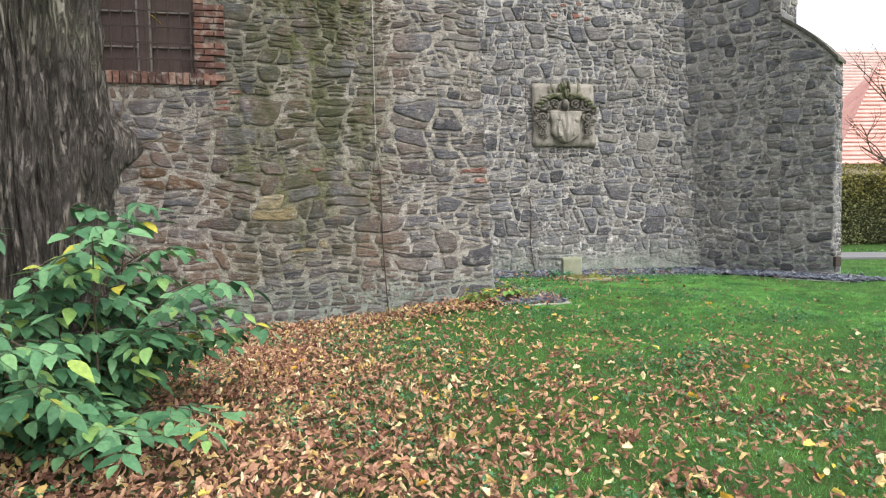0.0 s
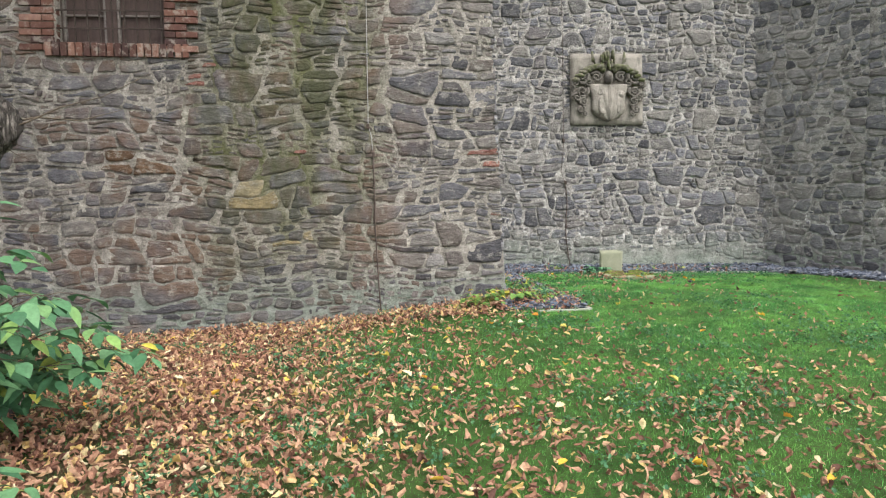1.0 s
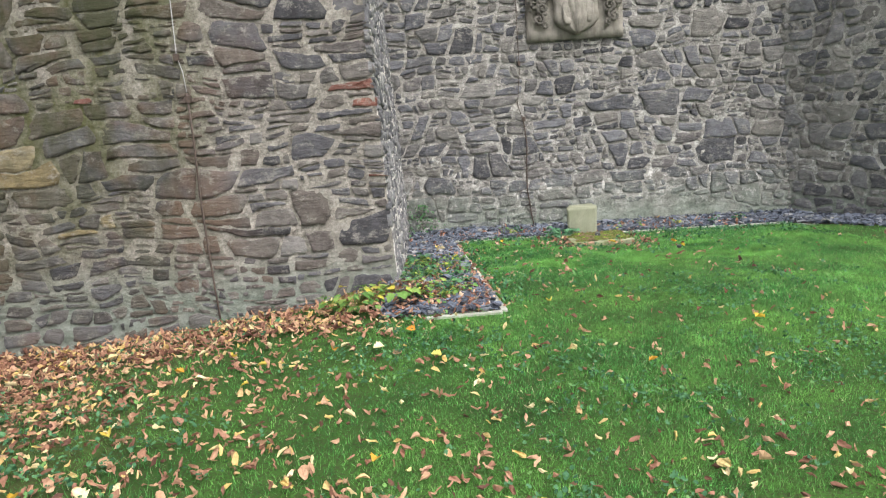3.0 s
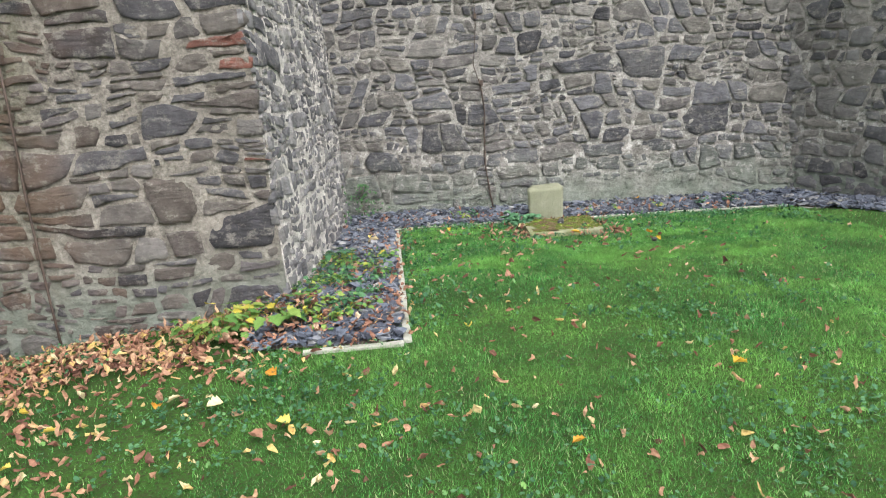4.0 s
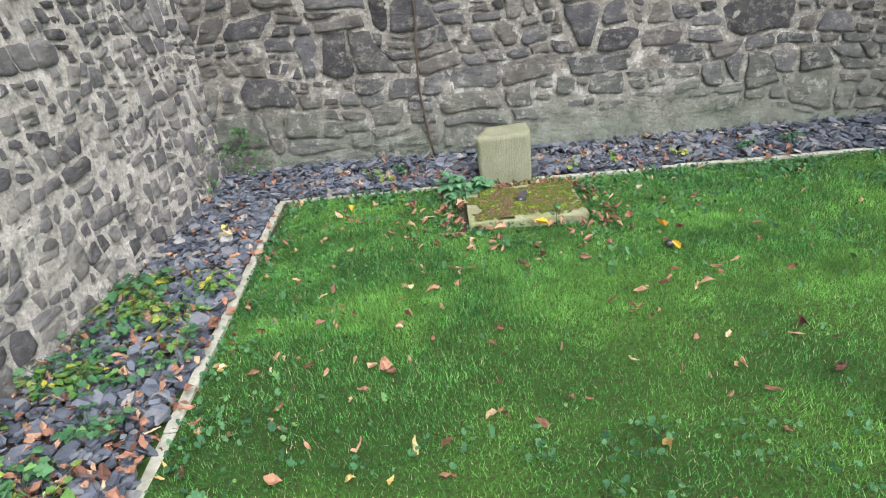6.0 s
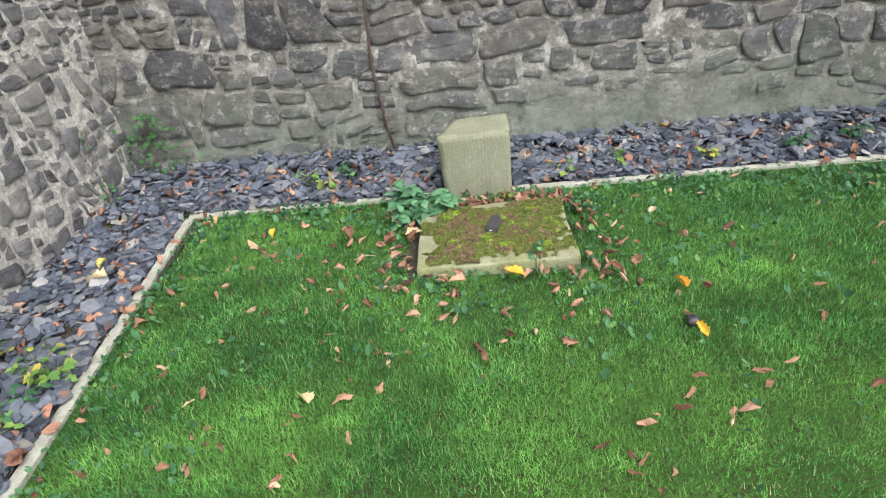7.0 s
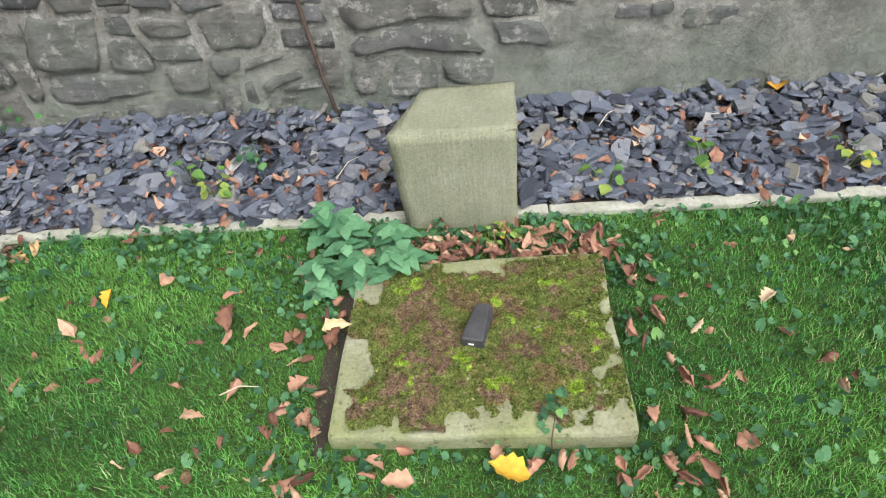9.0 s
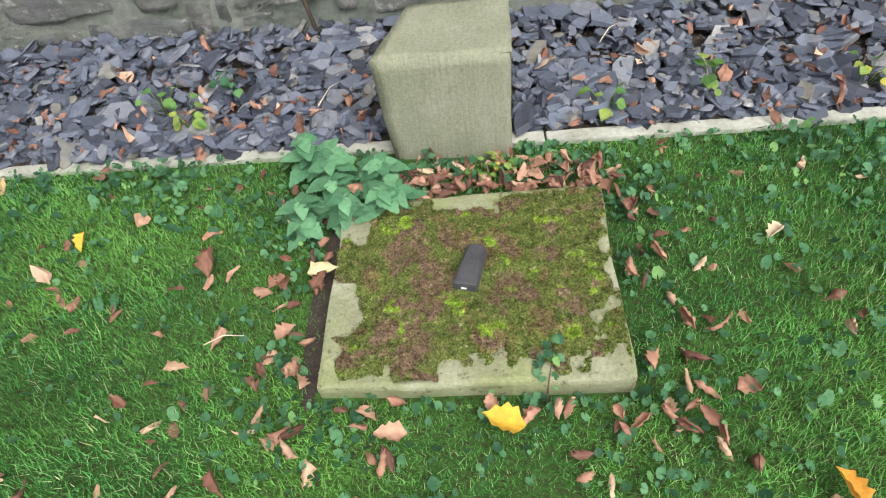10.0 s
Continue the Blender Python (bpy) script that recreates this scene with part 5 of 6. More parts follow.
def window():
    x0, x1, z0, z1 = WIN
    yf = lambda z: 8.66 + 0.05 * (x0 + x1) / 2 + 0.07 * z
    t = thing("window_1", "old barred window in a red brick surround", "window", kind="structure")
    y = yf(z0) + 0.16
    xm = (x0 + x1) / 2 - 0.03
    part("window_frame", box_bm((x0 - 0.02, y - 0.02, z0), (x0 + 0.05, y + 0.05, z1), 0.004), MAT_PAINT, t)
    part("window_frame", box_bm((x1 - 0.05, y - 0.02, z0), (x1 + 0.02, y + 0.05, z1), 0.004), MAT_SHUTTER, t)
    part("window_frame", box_bm((x0, y - 0.02, z0), (x1, y + 0.05, z0 + 0.05), 0.004), MAT_SHUTTER, t)
    part("mullion", box_bm((xm - 0.06, y - 0.035, z0), (xm + 0.06, y + 0.05, z1), 0.006), MAT_SHUTTER, t)
    for s in (-1, 1):
        part("glazing_bar", box_bm((xm + s * 0.075 - 0.012, y - 0.03, z0), (xm + s * 0.075 + 0.012, y + 0.02, z1), 0.003), MAT_PAINT, t, "flaking pale paint")
    for k, z in enumerate((z0 + 0.34, z0 + 0.78, z0 + 1.22)):
        for a, b in ((x0 + 0.05, xm - 0.09), (xm + 0.09, x1 - 0.05)):
            part("glazing_bar", box_bm((a, y - 0.012, z - 0.011), (b, y + 0.02, z + 0.011), 0.003), MAT_PAINT, t)
            part("pane", box_bm((a, y + 0.022, z - 0.33 if k else z0 + 0.05), (b, y + 0.03, z + 0.11), 0.001), MAT_SHUTTER, t, "dark brown backed pane")
    part("backing", box_bm((x0 - 0.02, y + 0.06, z0 - 0.02), (x1 + 0.02, y + 0.1, z1 + 0.02)), MAT_SHUTTER, t)
    # iron grille, standing before the frame
    g = thing("window_grille", "rusty iron grille of thin crossed bars before the window", "grille")
    yg = yf(z0) + 0.04
    n = 8
    for i in range(n + 1):
        x = x0 + 0.06 + (x1 - x0 - 0.1) * i / n
        part("bar", box_bm((x - 0.008, yg - 0.008, z0 - 0.01), (x + 0.008, yg + 0.008, z1), 0.002), MAT_IRON, g)
    for k in range(8):
        z = z0 + 0.17 + 0.2 * k
        part("bar", box_bm((x0 - 0.02, yg - 0.018, z - 0.009), (x1 + 0.02, yg - 0.004, z + 0.009), 0.002), MAT_IRON, g)
    # brick surround
    b = thing("brick_surround", "weathered red brick jambs and a rowlock brick sill", "brickwork", kind="structure")
    r = random.Random(8)
    stretch, head, row = brick_mesh(0.24, 0.16, 0.068), brick_mesh(0.115, 0.16, 0.068), brick_mesh(0.066, 0.18, 0.15)
    k = 0
    z = z0 - 0.06
    while z < z1 + 0.1:
        yy = yf(z) + 0.065
        for side, xe in ((-1, x0), (1, x1)):
            if k % 2:
                layout = ((0.12, stretch), (0.31, head))
            else:
                layout = ((0.058, head), (0.245, stretch))
            for off, me in layout:
                if off > 0.2 and r.random() < 0.3:
                    continue
                ob = part("brick", me, None, b)
                ob.location = (xe + side * off, yy + 0.05 * side * 0.6 - 0.022 + r.uniform(-0.008, 0.006), z)
                ob.rotation_euler = (0, r.uniform(-0.02, 0.02), r.uniform(-0.03, 0.03))
        z += 0.082
        k += 1
    x = x0 - 0.06
    while x < x1 + 0.3:
        ob = part("brick", row, None, b)
        ob.location = (x, yf(z0) - 0.03 + 0.05 * (x + 2.1) + 0.07, z0 - 0.08)
        ob.rotation_euler = (0, r.uniform(-0.04, 0.04), r.uniform(-0.02, 0.02))
        x += 0.082


# ---- carved relief ----
def relief_material(name, c1, c2, moss):
    m = Mat(name, 0.95, 0.15)
    base = m.ramp(m.noise(6, 6, 0.65), (0.3, c1), (0.7, c2))
    base = m.mix(m.math("MULTIPLY", m.ramp(m.noise(9, 5, 0.6, (1, 1, 0.35)), (0.5, 0.0), (0.66, 1.0)), 0.6), base, (0.10, 0.095, 0.08))
    if moss:
        base = m.mix(m.ramp(m.noise(13, 5), (0.38, 0.15), (0.6, 0.95)), base, (0.075, 0.085, 0.035))
    m.colour(base)
    m.bump(m.noise(50, 7, 0.7), 0.012)
    return m.m


def spiral(cx, cz, r, turns, start, hand, y):
    n = 26
    return [(cx + hand * r * (1 - 0.8 * i / n) * math.cos(start + turns * 6.283 * i / n), y - 0.02 * i / n, cz + r * (1 - 0.8 * i / n) * math.sin(start + turns * 6.283 * i / n)) for i in range(n + 1)]


def relief():
    m1, m2 = relief_material("carved_sandstone", (0.17, 0.155, 0.13), (0.31, 0.285, 0.25), False), relief_material("mossy_carving", (0.12, 0.11, 0.09), (0.23, 0.21, 0.18), True)
    m3 = relief_material("dark_carving", (0.085, 0.078, 0.068), (0.18, 0.165, 0.145), False)
    yb = 12.2 + 0.085 * 2.575
    t = thing("stone_relief", "weathered sandstone relief of a shield with mossy scrollwork", "relief", (4.89, yb, 2.575))
    t.matrix_basis = pose(4.89, yb - 0.07, 2.575, -4.8, 0, 0)
    bm = bmesh.new()
    lo = [bm.verts.new((x, 0.16, z)) for x, z in ((-0.67, -0.01), (0.67, -0.01), (0.665, 1.29), (-0.67, 1.28))]
    hi = [bm.verts.new((x, 0.0, z)) for x, z in ((-0.655, 0.0), (0.655, 0.0), (0.65, 1.27), (-0.655, 1.26))]
    bm.faces.new(lo), bm.faces.new(hi[::-1])
    for i in range(4):
        bm.faces.new((lo[i], hi[i], hi[(i + 1) % 4], lo[(i + 1) % 4]))
    bmesh.ops.bevel(bm, geom=bm.edges[:], offset=0.012, segments=2, affect="EDGES")
    bmesh.ops.subdivide_edges(bm, edges=[e for e in bm.edges if e.calc_length() > 0.1], cuts=14, use_grid_fill=True)
    for v in bm.verts:
        v.co += Vector(noise.noise_vector(v.co * 8)) * 0.006
    part("plate", bm, m1, t, smooth=True)
    c = t
    made_before = set(t.children)
    # shield: a bulging sheet with a curled edge
    verts, faces, nu, nv = [], [], 22, 22
    for j in range(nv + 1):
        f = j / nv
        half = 0.30 * (1.0 + 0.10 * math.cos(f * 6.0)) * (1 - max(0, (0.42 - f) / 0.42) ** 2.2 * 0.86)
        for i in range(nu + 1):
            u = -1 + 2 * i / nu
            z = 0.06 + 0.60 * f + 0.02 * abs(u)
            y = -0.06 - 0.085 * (1 - u * u) ** 0.6 * (0.6 + 0.4 * math.sin(f * 3.1)) + 0.018 * math.sin(u * 16) * math.sin(f * 7) * (1 - abs(u)) - 0.03 * (abs(u) < 0.07)
            verts.append((half * u + 0.05, y, z))
    for j in range(nv):
        for i in range(nu):
            a = j * (nu + 1) + i
            faces.append((a, a + 1, a + nu + 2, a + nu + 1))
    rim = [j * (nu + 1) for j in range(nv + 1)] + [nv * (nu + 1) + i for i in range(1, nu + 1)] + [j * (nu + 1) + nu for j in range(nv - 1, -1, -1)] + [i for i in range(nu - 1, 0, -1)]
    b = len(verts)
    verts += [(verts[k][0], 0.02, verts[k][2]) for k in rim]
    faces += [(rim[i], rim[(i + 1) % len(rim)], b + (i + 1) % len(rim), b + i) for i in range(len(rim))]
    part("shield", mesh_of("shield", verts, faces, m1, True), None, c, "pale worn shield with a central rib")
    # vertical carvings on the shield
    for dx, z0, h in ((-0.14, 0.36, 0.13), (-0.13, 0.22, 0.07), (0.15, 0.34, 0.15), (0.19, 0.50, 0.07), (-0.15, 0.53, 0.06)):
        bm = bmesh.new()
        bmesh.ops.create_icosphere(bm, subdivisions=3, radius=1.0, matrix=pose(0.05 + dx, -0.115, z0) @ Matrix.Diagonal((0.055, 0.03, h, 1)))
        for v in bm.verts:
            v.co += Vector(noise.noise_vector(v.co * 18)) * 0.022
        part("carving", bm, m1, c, smooth=True)
    # helmet
    bm = bmesh.new()
    bmesh.ops.create_uvsphere(bm, u_segments=20, v_segments=14, radius=0.085, matrix=pose(0.05, -0.07, 0.78) @ Matrix.Diagonal((0.8, 1.0, 1.35, 1)))
    for v in bm.verts:
        v.co.y -= 0.05 * max(0, 1 - abs(v.co.x - 0.05) / 0.03) * (v.co.z < 0.82)
        v.co += Vector(noise.noise_vector(v.co * 25)) * 0.012
    part("helmet", bm, m3, c, smooth=True)
    # crest: two curved horns with a tuft between them
    for s in (-1, 1):
        v, f = tube([(0.05 + s * 0.07, -0.06, 0.90), (0.05 + s * 0.19, -0.08, 0.96), (0.05 + s * 0.26, -0.08, 1.06), (0.05 + s * 0.27, -0.06, 1.22)], 0.045, 0.02, 9)
        part("horn", mesh_of("horn", v, f, m2, True), None, c)
    r = random.Random(2)
    for s, col in ((0, m2),):
        bm = bmesh.new()
        for i in range(26):
            bmesh.ops.create_icosphere(bm, subdivisions=2, radius=r.uniform(0.02, 0.04), matrix=pose(0.05 + r.uniform(-0.13, 0.13), r.uniform(-0.08, -0.03), r.uniform(0.92, 1.2)) @ Matrix.Diagonal((0.7, 1, 2.0, 1)))
        part("tuft", bm, m2, c, smooth=True)
    # scrolled mantling on both sides
    for s in (-1, 1):
        cx = 0.05 + s * 0.0
        for px, pz, rad, tr, st, th in ((0.20, 0.80, 0.095, 1.5, 0.4, 0.022), (0.45, 0.80, 0.135, 1.7, 1.6, 0.027), (0.33, 0.72, 0.075, 1.4, 3.5, 0.02), (0.55, 0.70, 0.075, 1.3, 5.0, 0.02),
                                        (0.44, 0.56, 0.105, 1.6, 2.5, 0.024), (0.53, 0.46, 0.075, 1.4, 0.2, 0.02), (0.42, 0.40, 0.075, 1.5, 4.0, 0.02), (0.47, 0.27, 0.07, 1.4, 2.0, 0.019), (0.40, 0.19, 0.045, 1.3, 0.6, 0.015)):
            v, f = tube(spiral(cx + s * px, pz, rad, tr, st, s, -0.05), th * 1.25, th * 0.7, 7)
            part("scroll", mesh_of("scroll", v, f, m3, True), None, c)
        for k in range(7):
            q = (0.05 + s * (0.16 + 0.065 * k), -0.06, 0.97 - 0.006 * k * k)
            bm = bmesh.new()
            bmesh.ops.create_icosphere(bm, subdivisions=2, radius=0.075 - 0.003 * k, matrix=pose(*q) @ Matrix.Diagonal((1.3, 1, 0.7, 1)))
            for v in bm.verts:
                v.co += Vector(noise.noise_vector(v.co * 20)) * 0.02
            part("leaf_boss", bm, m2, c, smooth=True)
    for ob in t.children:
        if ob not in made_before:
            ob.matrix_basis = pose(-0.05, 0, -0.02) @ Matrix.Diagonal((1.08, 1.15, 1.06, 1))


# ---- conductor rods ----
def rods():
    pale, dark = plain("zinc_wire", (0.30, 0.29, 0.28), (0.42, 0.41, 0.40), 20, 0.5, 0.001, 0.5), plain("rusty_rod", (0.05, 0.038, 0.033), (0.10, 0.07, 0.055), 30, 0.75, 0.002)
    for name, place, low, high, knees in (("lightning_conductor", place_front, ((0.895, -0.2), (0.86, 0.35), (0.83, 1.0), (0.825, 1.6), (0.815, 1.95)), ((0.815, 1.93), (0.80, 2.12), (0.765, 2.25), (0.765, 3.5), (0.765, 6.0)), ((0.82, 1.9), (0.76, 2.24))),
                                          ("lightning_conductor", place_back, ((4.20, 0.0), (4.16, 0.25), (4.12, 0.6), (4.13, 0.95), (4.15, 1.2), (4.13, 1.45), (4.10, 1.60)), ((4.10, 1.58), (4.05, 1.75), (4.10, 2.2), (4.10, 4.0), (4.08, 6.0)), ((4.13, 1.55), (4.1, 2.3)))):
        t = thing(name, "thin metal lightning conductor running down the rubble wall", "conductor", group="lightning conductors")
        v, f = tube([place(u, z, 0.04) for u, z in low], 0.0085, 0.0085, 8)
        part("rod", mesh_of("rod", v, f, dark, True), None, t, "dark rusty lower rod")
        v, f = tube([place(u, z, 0.035) for u, z in high], 0.0045, 0.0045, 6)
        part("wire", mesh_of("wire", v, f, pale if place is place_front else dark, True), None, t)
        for u, z in knees:
            p = place(u, z, 0.02)
            part("bracket", box_bm((p.x - 0.018, p.y - 0.035, p.z - 0.03), (p.x + 0.018, p.y + 0.04, p.z + 0.03), 0.006), dark, t)


# ---- distance ----
def far(xc, depth, z=0.0):
    """A place named by its way to the side of and ahead of the first view."""
    a = radians(10.8)
    return Vector((xc * math.cos(a) + depth * math.sin(a), -xc * math.sin(a) + depth * math.cos(a), z))


def road():
    m = plain("asphalt", (0.13, 0.13, 0.135), (0.19, 0.19, 0.195), 30, 0.85, 0.004)
    a, b, c, d = far(7, 15.6, 0.03), far(40, 13.4, 0.03), far(40, 14.9, 0.03), far(7, 17.1, 0.03)
    low = [Vector((p.x, p.y, -0.1)) for p in (a, b, c, d)]
    tagged(new("road", mesh_of("road", [a, b, c, d] + low, [(0, 1, 2, 3), (4, 5, 1, 0), (5, 6, 2, 1), (6, 7, 3, 2), (7, 4, 0, 3)], m)), "narrow grey asphalt path behind the lawn", "path", kind="structure")


def hedge():
    t = thing("hedge", "dense clipped green hedge with yellowing tips", "hedge", far(17, 20.5))
    t.matrix_basis = Matrix.Translation(far(17, 20.5)) @ Matrix.Rotation(radians(-10.8), 4, "Z")
    n = 42000
    x, z = nrg.uniform(-9, 11, n), nrg.uniform(0.0, 1, n) ** 0.8 * 2.55
    bulge = 0.3 * patchy(x, z, 2.2, 0.4) + 0.25 * (1 - (z / 2.5) ** 4)
    y = -0.45 - bulge + np.abs(nrg.normal(0, 0.22, n))
    z = z * (0.92 + 0.12 * patchy(x, y, 1.3))
    pos = np.stack([x, y, z], -1)
    ln = nrg.uniform(0.04, 0.09, n)
    v, tr = leaf_cloud(pos, ln, ln * 0.6, np.full(n, 0.3), nrg.uniform(0, 0.8, n), nrg.uniform(0, 6.28, n), nrg.uniform(-1.0, 0.8, n), nrg.normal(0, 0.6, n), 2, 2, (1.0, 0.5))
    m = Mat("hedge_leaf", 0.6, 0.25)
    base = m.ramp(m.rnd(), (0.0, (0.10, 0.12, 0.05)), (0.6, (0.16, 0.18, 0.07)), (1.0, (0.24, 0.22, 0.09)))
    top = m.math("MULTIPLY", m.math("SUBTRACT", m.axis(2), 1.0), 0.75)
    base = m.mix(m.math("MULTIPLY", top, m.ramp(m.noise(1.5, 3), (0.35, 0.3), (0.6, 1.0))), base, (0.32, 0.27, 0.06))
    m.colour(base)
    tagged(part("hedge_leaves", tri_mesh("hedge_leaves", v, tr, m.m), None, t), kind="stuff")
    part("hedge_core", box_bm((-9, -0.35, 0), (11, 0.5, 2.2), 0.1, 2, 0.1), plain("hedge_twigs", (0.03, 0.035, 0.015), (0.06, 0.06, 0.03), 8), t)


def house():
    t = thing("house", "distant house with a steep red tiled roof", "house", far(27.0, 38))
    t.matrix_basis = Matrix.Translation(far(27.0, 38)) @ Matrix.Rotation(radians(-10.8), 4, "Z")
    # The red roof colour is paled to stand for haze over the distance.
    wallm, roofm = plain("pale_render", (0.45, 0.36, 0.30), (0.55, 0.45, 0.38), 2), plain("hazy_red_roof_tile", (0.54, 0.25, 0.21), (0.66, 0.37, 0.32), 1.5, 0.8, 0.01)
    part("wall", box_bm((-3.5, 0.3, 0), (12, 7.7, 3.6), 0.02), wallm, t)
    # main roof, course by course
    verts, faces = [], []
    n = 24
    for k in range(n):
        f0, f1 = k / n, (k + 1) / n
        l0, l1 = -4.0 + 5.2 * f0, -4.0 + 5.2 * f1
        y0, y1, z0, z1 = 4 * f0 - 0.1, 4 * f1, 3.4 + 6.4 * f0, 3.4 + 6.4 * f1
        b = len(verts)
        verts += [(l0, y0, z0 + 0.06), (12.2, y0, z0 + 0.06), (12.2, y1, z1 + 0.03), (l1, y1, z1 + 0.03), (l0, y0, z0), (12.2, y0, z0)]
        faces += [(b, b + 1, b + 2, b + 3), (b + 4, b + 5, b + 1, b)]
    b = len(verts)
    verts += [(-4.0, -0.1, 3.4), (1.2, 4, 9.8), (-4.0, 8, 3.4), (12.2, 8, 3.4), (12.2, 4, 9.8)]
    faces += [(b, b + 1, b + 2), (b + 1, b + 4, b + 3, b + 2)]
    part("roof", mesh_of("roof", verts, faces, roofm), None, t, "red clay tiles in courses")
    # a second roof behind
    t2 = thing("house", "distant house with a weathered red roof, paled for haze, behind the first", "house", far(27.5, 50))
    t2.matrix_basis = Matrix.Translation(far(27.5, 50)) @ Matrix.Rotation(radians(-10.8), 4, "Z")
    part("wall", box_bm((-2, 0, 0), (12, 8, 7), 0.02), plain("brick_gable", (0.32, 0.15, 0.10), (0.42, 0.22, 0.15), 3), t2)
    verts, faces = [], []
    for k in range(n):
        f0, f1 = k / n, (k + 1) / n
        y0, y1, z0, z1 = 4 * f0 - 0.2, 4 * f1, 6.9 + 6.6 * f0, 6.9 + 6.6 * f1
        b = len(verts)
        l0, l1 = -2.4 + 5.5 * f0, -2.4 + 5.5 * f1
        verts += [(l0, y0, z0 + 0.12), (12.3, y0, z0 + 0.12), (12.3, y1, z1 + 0.03), (l1, y1, z1 + 0.03), (l0, y0, z0), (12.3, y0, z0)]
        faces += [(b, b + 1, b + 2, b + 3), (b + 4, b + 5, b + 1, b)]
    # Distance haze is mixed into this tile colour too.
    part("roof", mesh_of("roof", verts, faces, plain("hazy_far_roof_tile", (0.52, 0.32, 0.28), (0.66, 0.48, 0.43), 1.2)), None, t2, "red tiles, paled for haze")


def bare_tree():
    r = random.Random(12)
    base = far(14.3, 18.8)
    t = thing("bare_tree", "bare autumn tree with thin dark twigs", "tree", base)
    paths = []

    def grow(p, d, ln, rad, level):
        pts = [p]
        for i in range(5):
            d = (d + Vector((r.uniform(-.18, .18), r.uniform(-.18, .18), r.uniform(-.08, .14)))).normalized()
            pts.append(pts[-1] + d * ln / 5)
        paths.append((pts, rad, rad * 0.5, level))
        if level < 4:
            for i in range(3 if level else 7):
                q = pts[r.randint(2, 5)]
                grow(q, (d + Vector((r.uniform(-1, 1), r.uniform(-1, 1), r.uniform(-.3, .5)))).normalized(), ln * 0.62, rad * 0.5, level + 1)

    grow(Vector((0, 0, 0)), Vector((-0.05, 0, 1)), 3.2, 0.09, 0)
    v, f = tube(*paths[0][:3])
    part("trunk", mesh_of("trunk", v, f, MAT_TWIG, True), None, t)
    v, f = tubes([p[:3] for p in paths[1:]])
    part("branches", mesh_of("branches", v, f, MAT_TWIG, True), None, t)




def caught_leaf():
    one = lambda v: np.array([float(v)])
    v, t = leaf_cloud(np.zeros((1, 3)), one(0.19), one(0.05), one(0.8), one(0.3), one(-1.1), one(-0.5), one(0.5), 6, 3)
    ob = new("yellow_leaf", tri_mesh("yellow_leaf", v, t, MAT_YELLOW, True))
    ob.location = (-2.06, 8.66 - 0.1 + 0.07 * 3.85 + 0.02, 3.9)
    tagged(ob, "narrow yellow leaf caught in the iron grille", "leaf")


caught_leaf()
window(), relief(), rods(), road(), hedge(), house(), bare_tree()

# ---- walls last: many pieces ----
rng = random.Random(5)
SIZES = ((0.005, 14), (0.014, 26), (0.03, 32), (0.06, 20), (0.11, 8))


LARGE = ((0.005, 14), (0.014, 24), (0.034, 30), (0.07, 22), (0.12, 10))


def front_wall():
    wall = thing("wall_front", "battered rubble wall of dark basalt in beige mortar", "wall", kind="structure")
    wx0, wx1, wz0, wz1 = WIN
    edge = lambda v: 2.43 - 0.045 * v
    for k, (u0, u1, v0, v1) in enumerate(((-7, wx0, -0.5, TOP), (wx0, wx1, -0.5, wz0), (wx0, wx1, wz1, TOP), (wx1, 2.43, -0.5, TOP))):
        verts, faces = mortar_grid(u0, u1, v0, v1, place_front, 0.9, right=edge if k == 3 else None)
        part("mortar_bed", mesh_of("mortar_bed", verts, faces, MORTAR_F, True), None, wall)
    fixed = [(-0.57, 1.47, 0.081, MAT_SAND), (-0.25, 0.83, 0.024, MAT_SAND), (0.05, 0.93, 0.058, MAT_SAND), (2.08, 1.90, 0.040, MAT_REDST), (2.29, 1.82, 0.024, MAT_REDST), (2.27, 1.16, 0.008, MAT_REDST),
             (-1.62, 1.75, 0.058, MAT_RUST), (-2.0, 1.8, 0.048, MAT_RUST), (1.15, 0.66, 0.081, None), (2.05, 0.60, 0.108, None), (1.5, 0.62, 0.108, None), (2.2, 0.22, 0.048, None),
             (0.0, 1.95, 0.008, MAT_REDST), (-1.2, 2.75, 0.012, MAT_REDST), (-1.05, 2.9, 0.012, MAT_REDST), (1.32, 2.75, 0.094, None), (0.98, 2.75, 0.048, None), (1.05, 1.05, 0.069, None),
             (0.2, 1.25, 0.069, None), (0.55, 1.22, 0.069, None), (-1.3, 1.1, 0.094, None), (-0.9, 2.35, 0.081, None), (1.75, 1.0, 0.069, None)]
    dom = [(-4.6, -0.4), (2.47, -0.4), (2.47 - 0.045 * 5.2, 5.2), (-4.6, 5.2)]
    cells = rubble(dom, SIZES, 2.5, rng, fixed, 0.16)
    hole = lambda x, y: wx0 - 0.03 < x < wx1 + 0.03 and wz0 - 0.06 < y < wz1 + 0.05
    lay_stones(wall, cells, place_front, MAT_FRONT, rng, 0.014, (1.9, 8.7, 1.0), skip=hole)


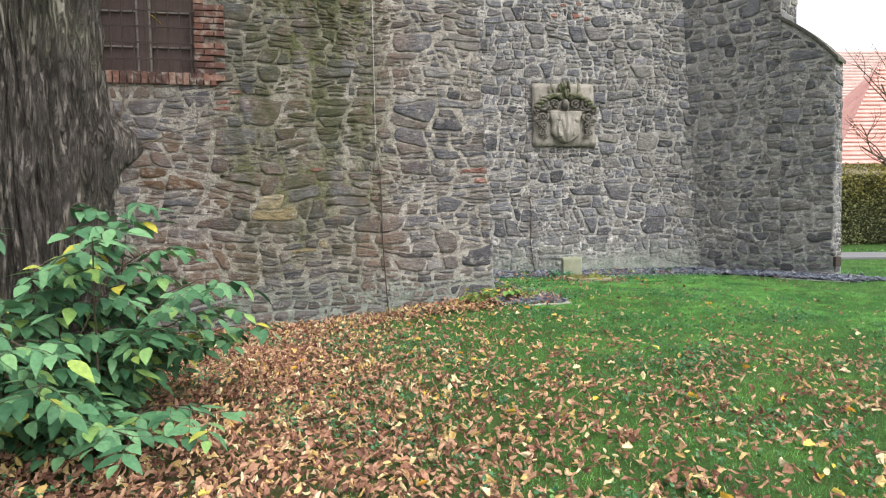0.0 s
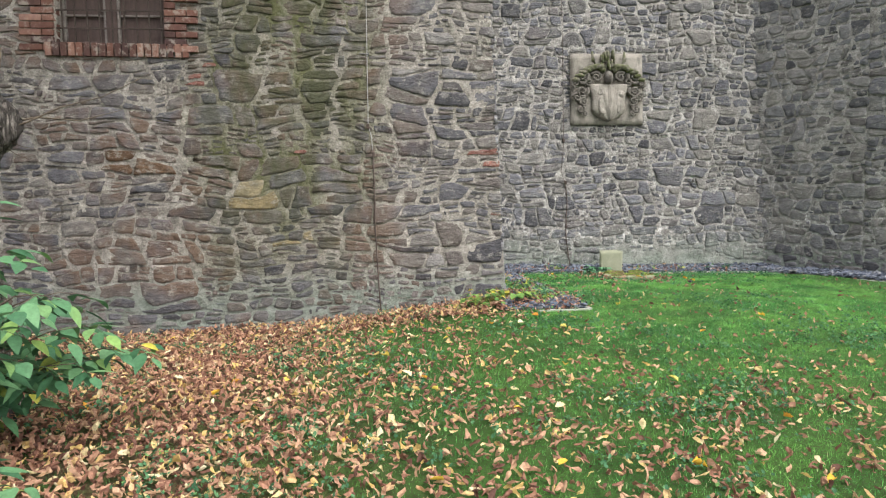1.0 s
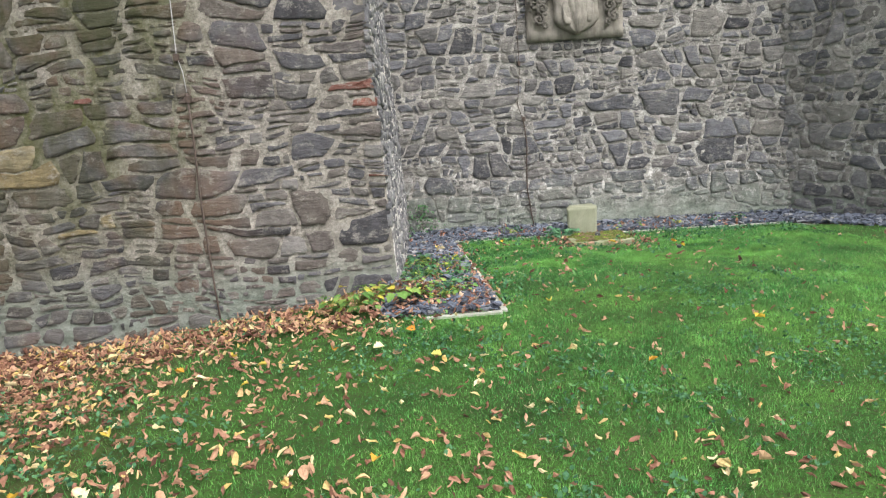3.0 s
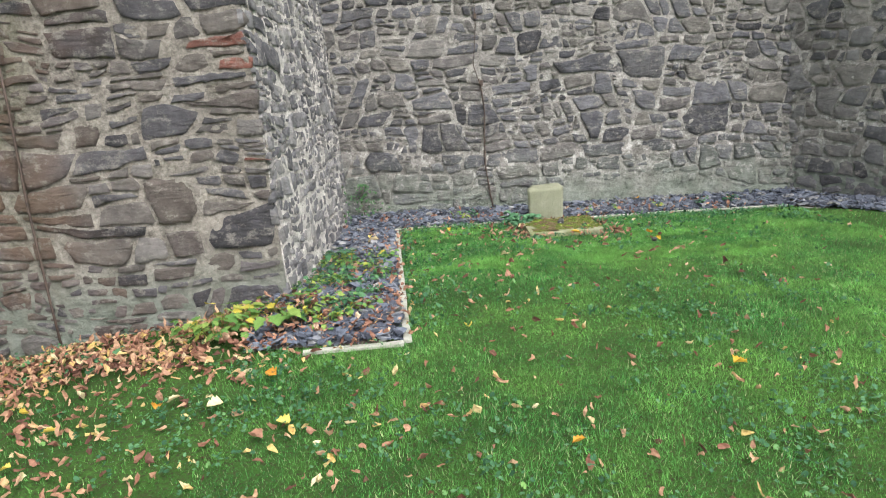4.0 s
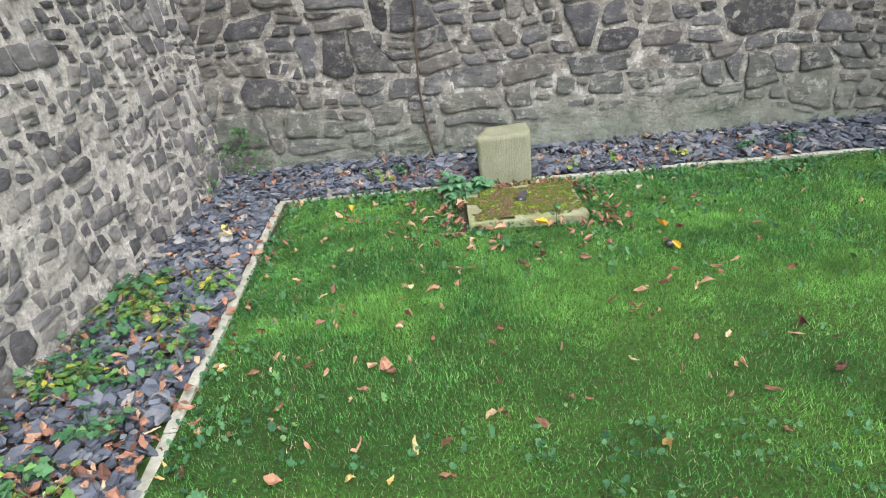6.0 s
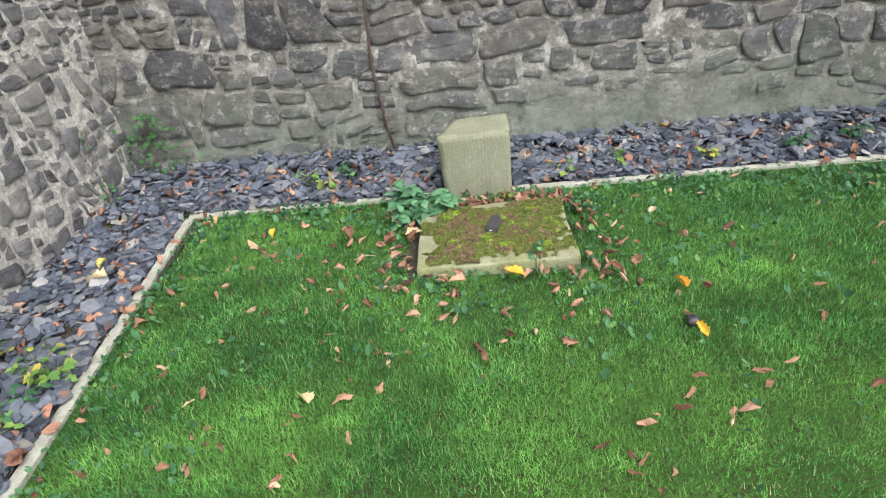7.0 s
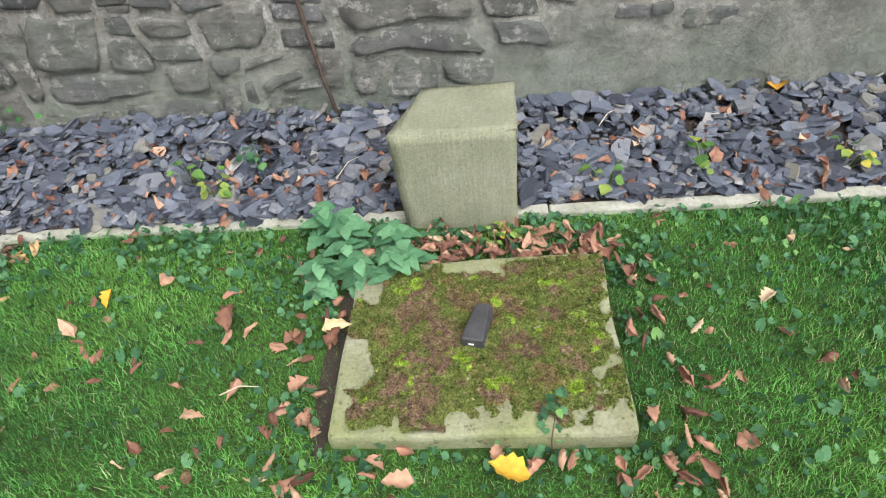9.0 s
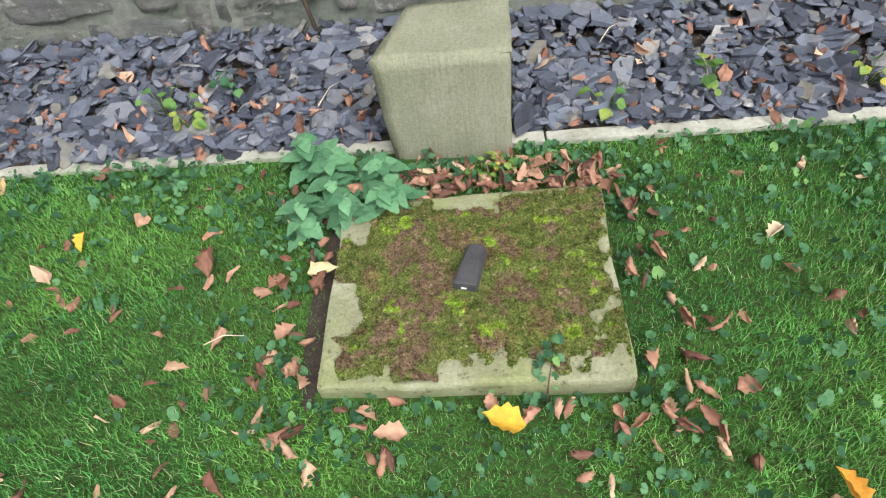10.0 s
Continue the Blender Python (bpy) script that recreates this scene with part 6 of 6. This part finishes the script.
def side_wall():
    wall = thing("wall_side", "return of the rubble wall with thick pale mortar", "wall", kind="structure")
    side_rng = random.Random(8)
    proud = lambda u, v, d: place_side(u, v, d + 0.008)
    verts, faces = mortar_grid(8.78, 12.9, -0.3, TOP, proud, 0.9, left=lambda v: 8.815 + 0.07 * v)
    part("mortar_bed", mesh_of("mortar_bed", verts, faces, MORTAR_S, True), None, wall)
    dom = [(8.77, -0.12), (12.5, -0.12), (12.7, 4.6), (9.09, 4.6)]
    cells = rubble(dom, ((0.003, 18), (0.008, 38), (0.017, 32), (0.036, 12)), 1.4, side_rng, (), 0.25)
    lay_stones(wall, cells, proud, MAT_SIDE, side_rng, 0.014, (2.4, 9.5, 0.8), (0.005, 0.018))


def back_wall():
    wall = thing("wall_back", "grey rubble stone wall with a damp plinth", "wall", kind="structure")
    verts, faces = mortar_grid(1.9, 8.4, -0.3, TOP, place_back, 0.9, lump=1.4)
    part("mortar_bed", mesh_of("mortar_bed", verts, faces, MORTAR_B, True), None, wall)
    dom = [(2.1, -0.12), (8.2, -0.12), (8.2, 6.2), (2.1, 6.2)]
    fixed = [(4.58, 0.63, 0.108, None), (3.92, 0.55, 0.069, None), (2.85, 0.75, 0.094, None), (6.95, 1.2, 0.108, None), (5.75, 0.85, 0.081, None), (4.0, 0.22, 0.017, None), (3.25, 0.5, 0.058, None),
             (4.7, 5.25, 0.012, MAT_REDST), (4.95, 5.4, 0.012, MAT_REDST), (5.2, 5.3, 0.012, MAT_REDST), (5.45, 5.2, 0.012, MAT_REDST), (5.3, 5.5, 0.012, MAT_REDST), (6.3, 1.1, 0.081, None), (3.4, 1.35, 0.069, None)]
    cells = rubble(dom, ((0.005, 14), (0.013, 26), (0.03, 30), (0.06, 20), (0.11, 9)), 1.8, rng, fixed, 0.16)
    plate = lambda x, y: y < 0.30 - 0.2 * abs(x - 5.9) + 0.25 * noise.noise(Vector((x * 2.2, y * 3, 3.0)))
    lay_stones(wall, cells, place_back, MAT_BACK, rng, 0.015, (4.7, 12.2, 0.6), (0.008, 0.024), skip=plate)


def place_end(u, v, w):
    p = place_apse(2.48, v, -u)
    return p + Vector((0.56, -0.829, 0)) * w


def apse_wall():
    wall = thing("wall_apse", "oblique dark rubble wall ending in a sloped buttress", "wall", kind="structure")
    verts, faces = mortar_grid(-0.7, 1.566, -0.3, TOP, place_apse, 0.9)
    part("mortar_bed", mesh_of("mortar_bed", verts, faces, MORTAR_B, True), None, wall)
    cells = rubble([(-0.4, -0.12), (1.58, -0.12), (1.58, 6.3), (-0.4, 6.3)], LARGE, 1.5, rng)
    lay_stones(wall, cells, place_apse, MAT_DARK, rng, 0.017, (8.3, 11.4, 0.6))
    place_rear = lambda u, v, w: place_apse(1.566, v, -u) + Vector((0.56, -0.829, 0)) * w
    cells = rubble([(0.0, 4.7), (0.9, 4.7), (0.9, 6.4), (0.0, 6.4)], SIZES, 1.5, rng)
    lay_stones(wall, cells, place_rear, MAT_DARK, rng, 0.008, (8.7, 10.9, 5.0))
    butt = thing("buttress", "dark stone buttress with a sloped mossy coping", "buttress", kind="structure")
    slope = lambda u: 4.86 - (u - 1.566) * 0.62 - 0.34 * ((u - 1.566)) ** 2
    verts, faces = mortar_grid(1.566, 2.48, -0.3, 4.86, place_apse, 0.5, top=slope)
    part("mortar_bed", mesh_of("mortar_bed", verts, faces, MORTAR_B, True), None, butt)
    cells = rubble([(1.56, -0.12), (2.49, -0.12), (2.49, 3.92), (2.1, 4.4), (1.56, 4.80)], LARGE, 1.5, rng)
    lay_stones(butt, cells, place_apse, MAT_DARK, rng, 0.017, (8.9, 10.5, 0.6))
    cells = rubble([(0.0, -0.12), (0.5, -0.12), (0.5, 3.9), (0.0, 3.9)], SIZES, 1.5, rng)
    lay_stones(butt, cells, place_end, MAT_DARK, rng, 0.012, (9.3, 10.1, 0.6))
    cop = plain("mossy_coping", (0.05, 0.05, 0.04), (0.11, 0.105, 0.085), 8, 0.95, 0.01)
    us = [1.56, 1.80, 2.04, 2.28, 2.53]
    for a, b in zip(us, us[1:]):
        pts = []
        for u, h in ((a, 0.0), (b, 0.0), (b, 0.075), (a, 0.075)):
            for w in (0.04, -0.53):
                pts.append(place_apse(u, slope(u) + h - 0.006 * (h == 0), w))
        bm = bmesh.new()
        vs = [bm.verts.new(p) for p in pts]
        for q in ((0, 2, 4, 6), (1, 7, 5, 3), (0, 1, 3, 2), (2, 3, 5, 4), (4, 5, 7, 6), (6, 7, 1, 0)):
            bm.faces.new([vs[i] for i in q])
        bmesh.ops.bevel(bm, geom=bm.edges[:], offset=0.012, segments=2, affect="EDGES")
        part("coping_stone", bm, cop, butt)
    p = place_end(0.05, 0.32, 0.03)
    tb = thing("wall_box", "small dark junction box low on the buttress", "box")
    part("casing", box_bm((p.x - 0.06, p.y - 0.06, 0.22), (p.x + 0.06, p.y + 0.06, 0.40), 0.01), MAT_IRON, tb)


front_wall()
side_wall()
back_wall()
apse_wall()
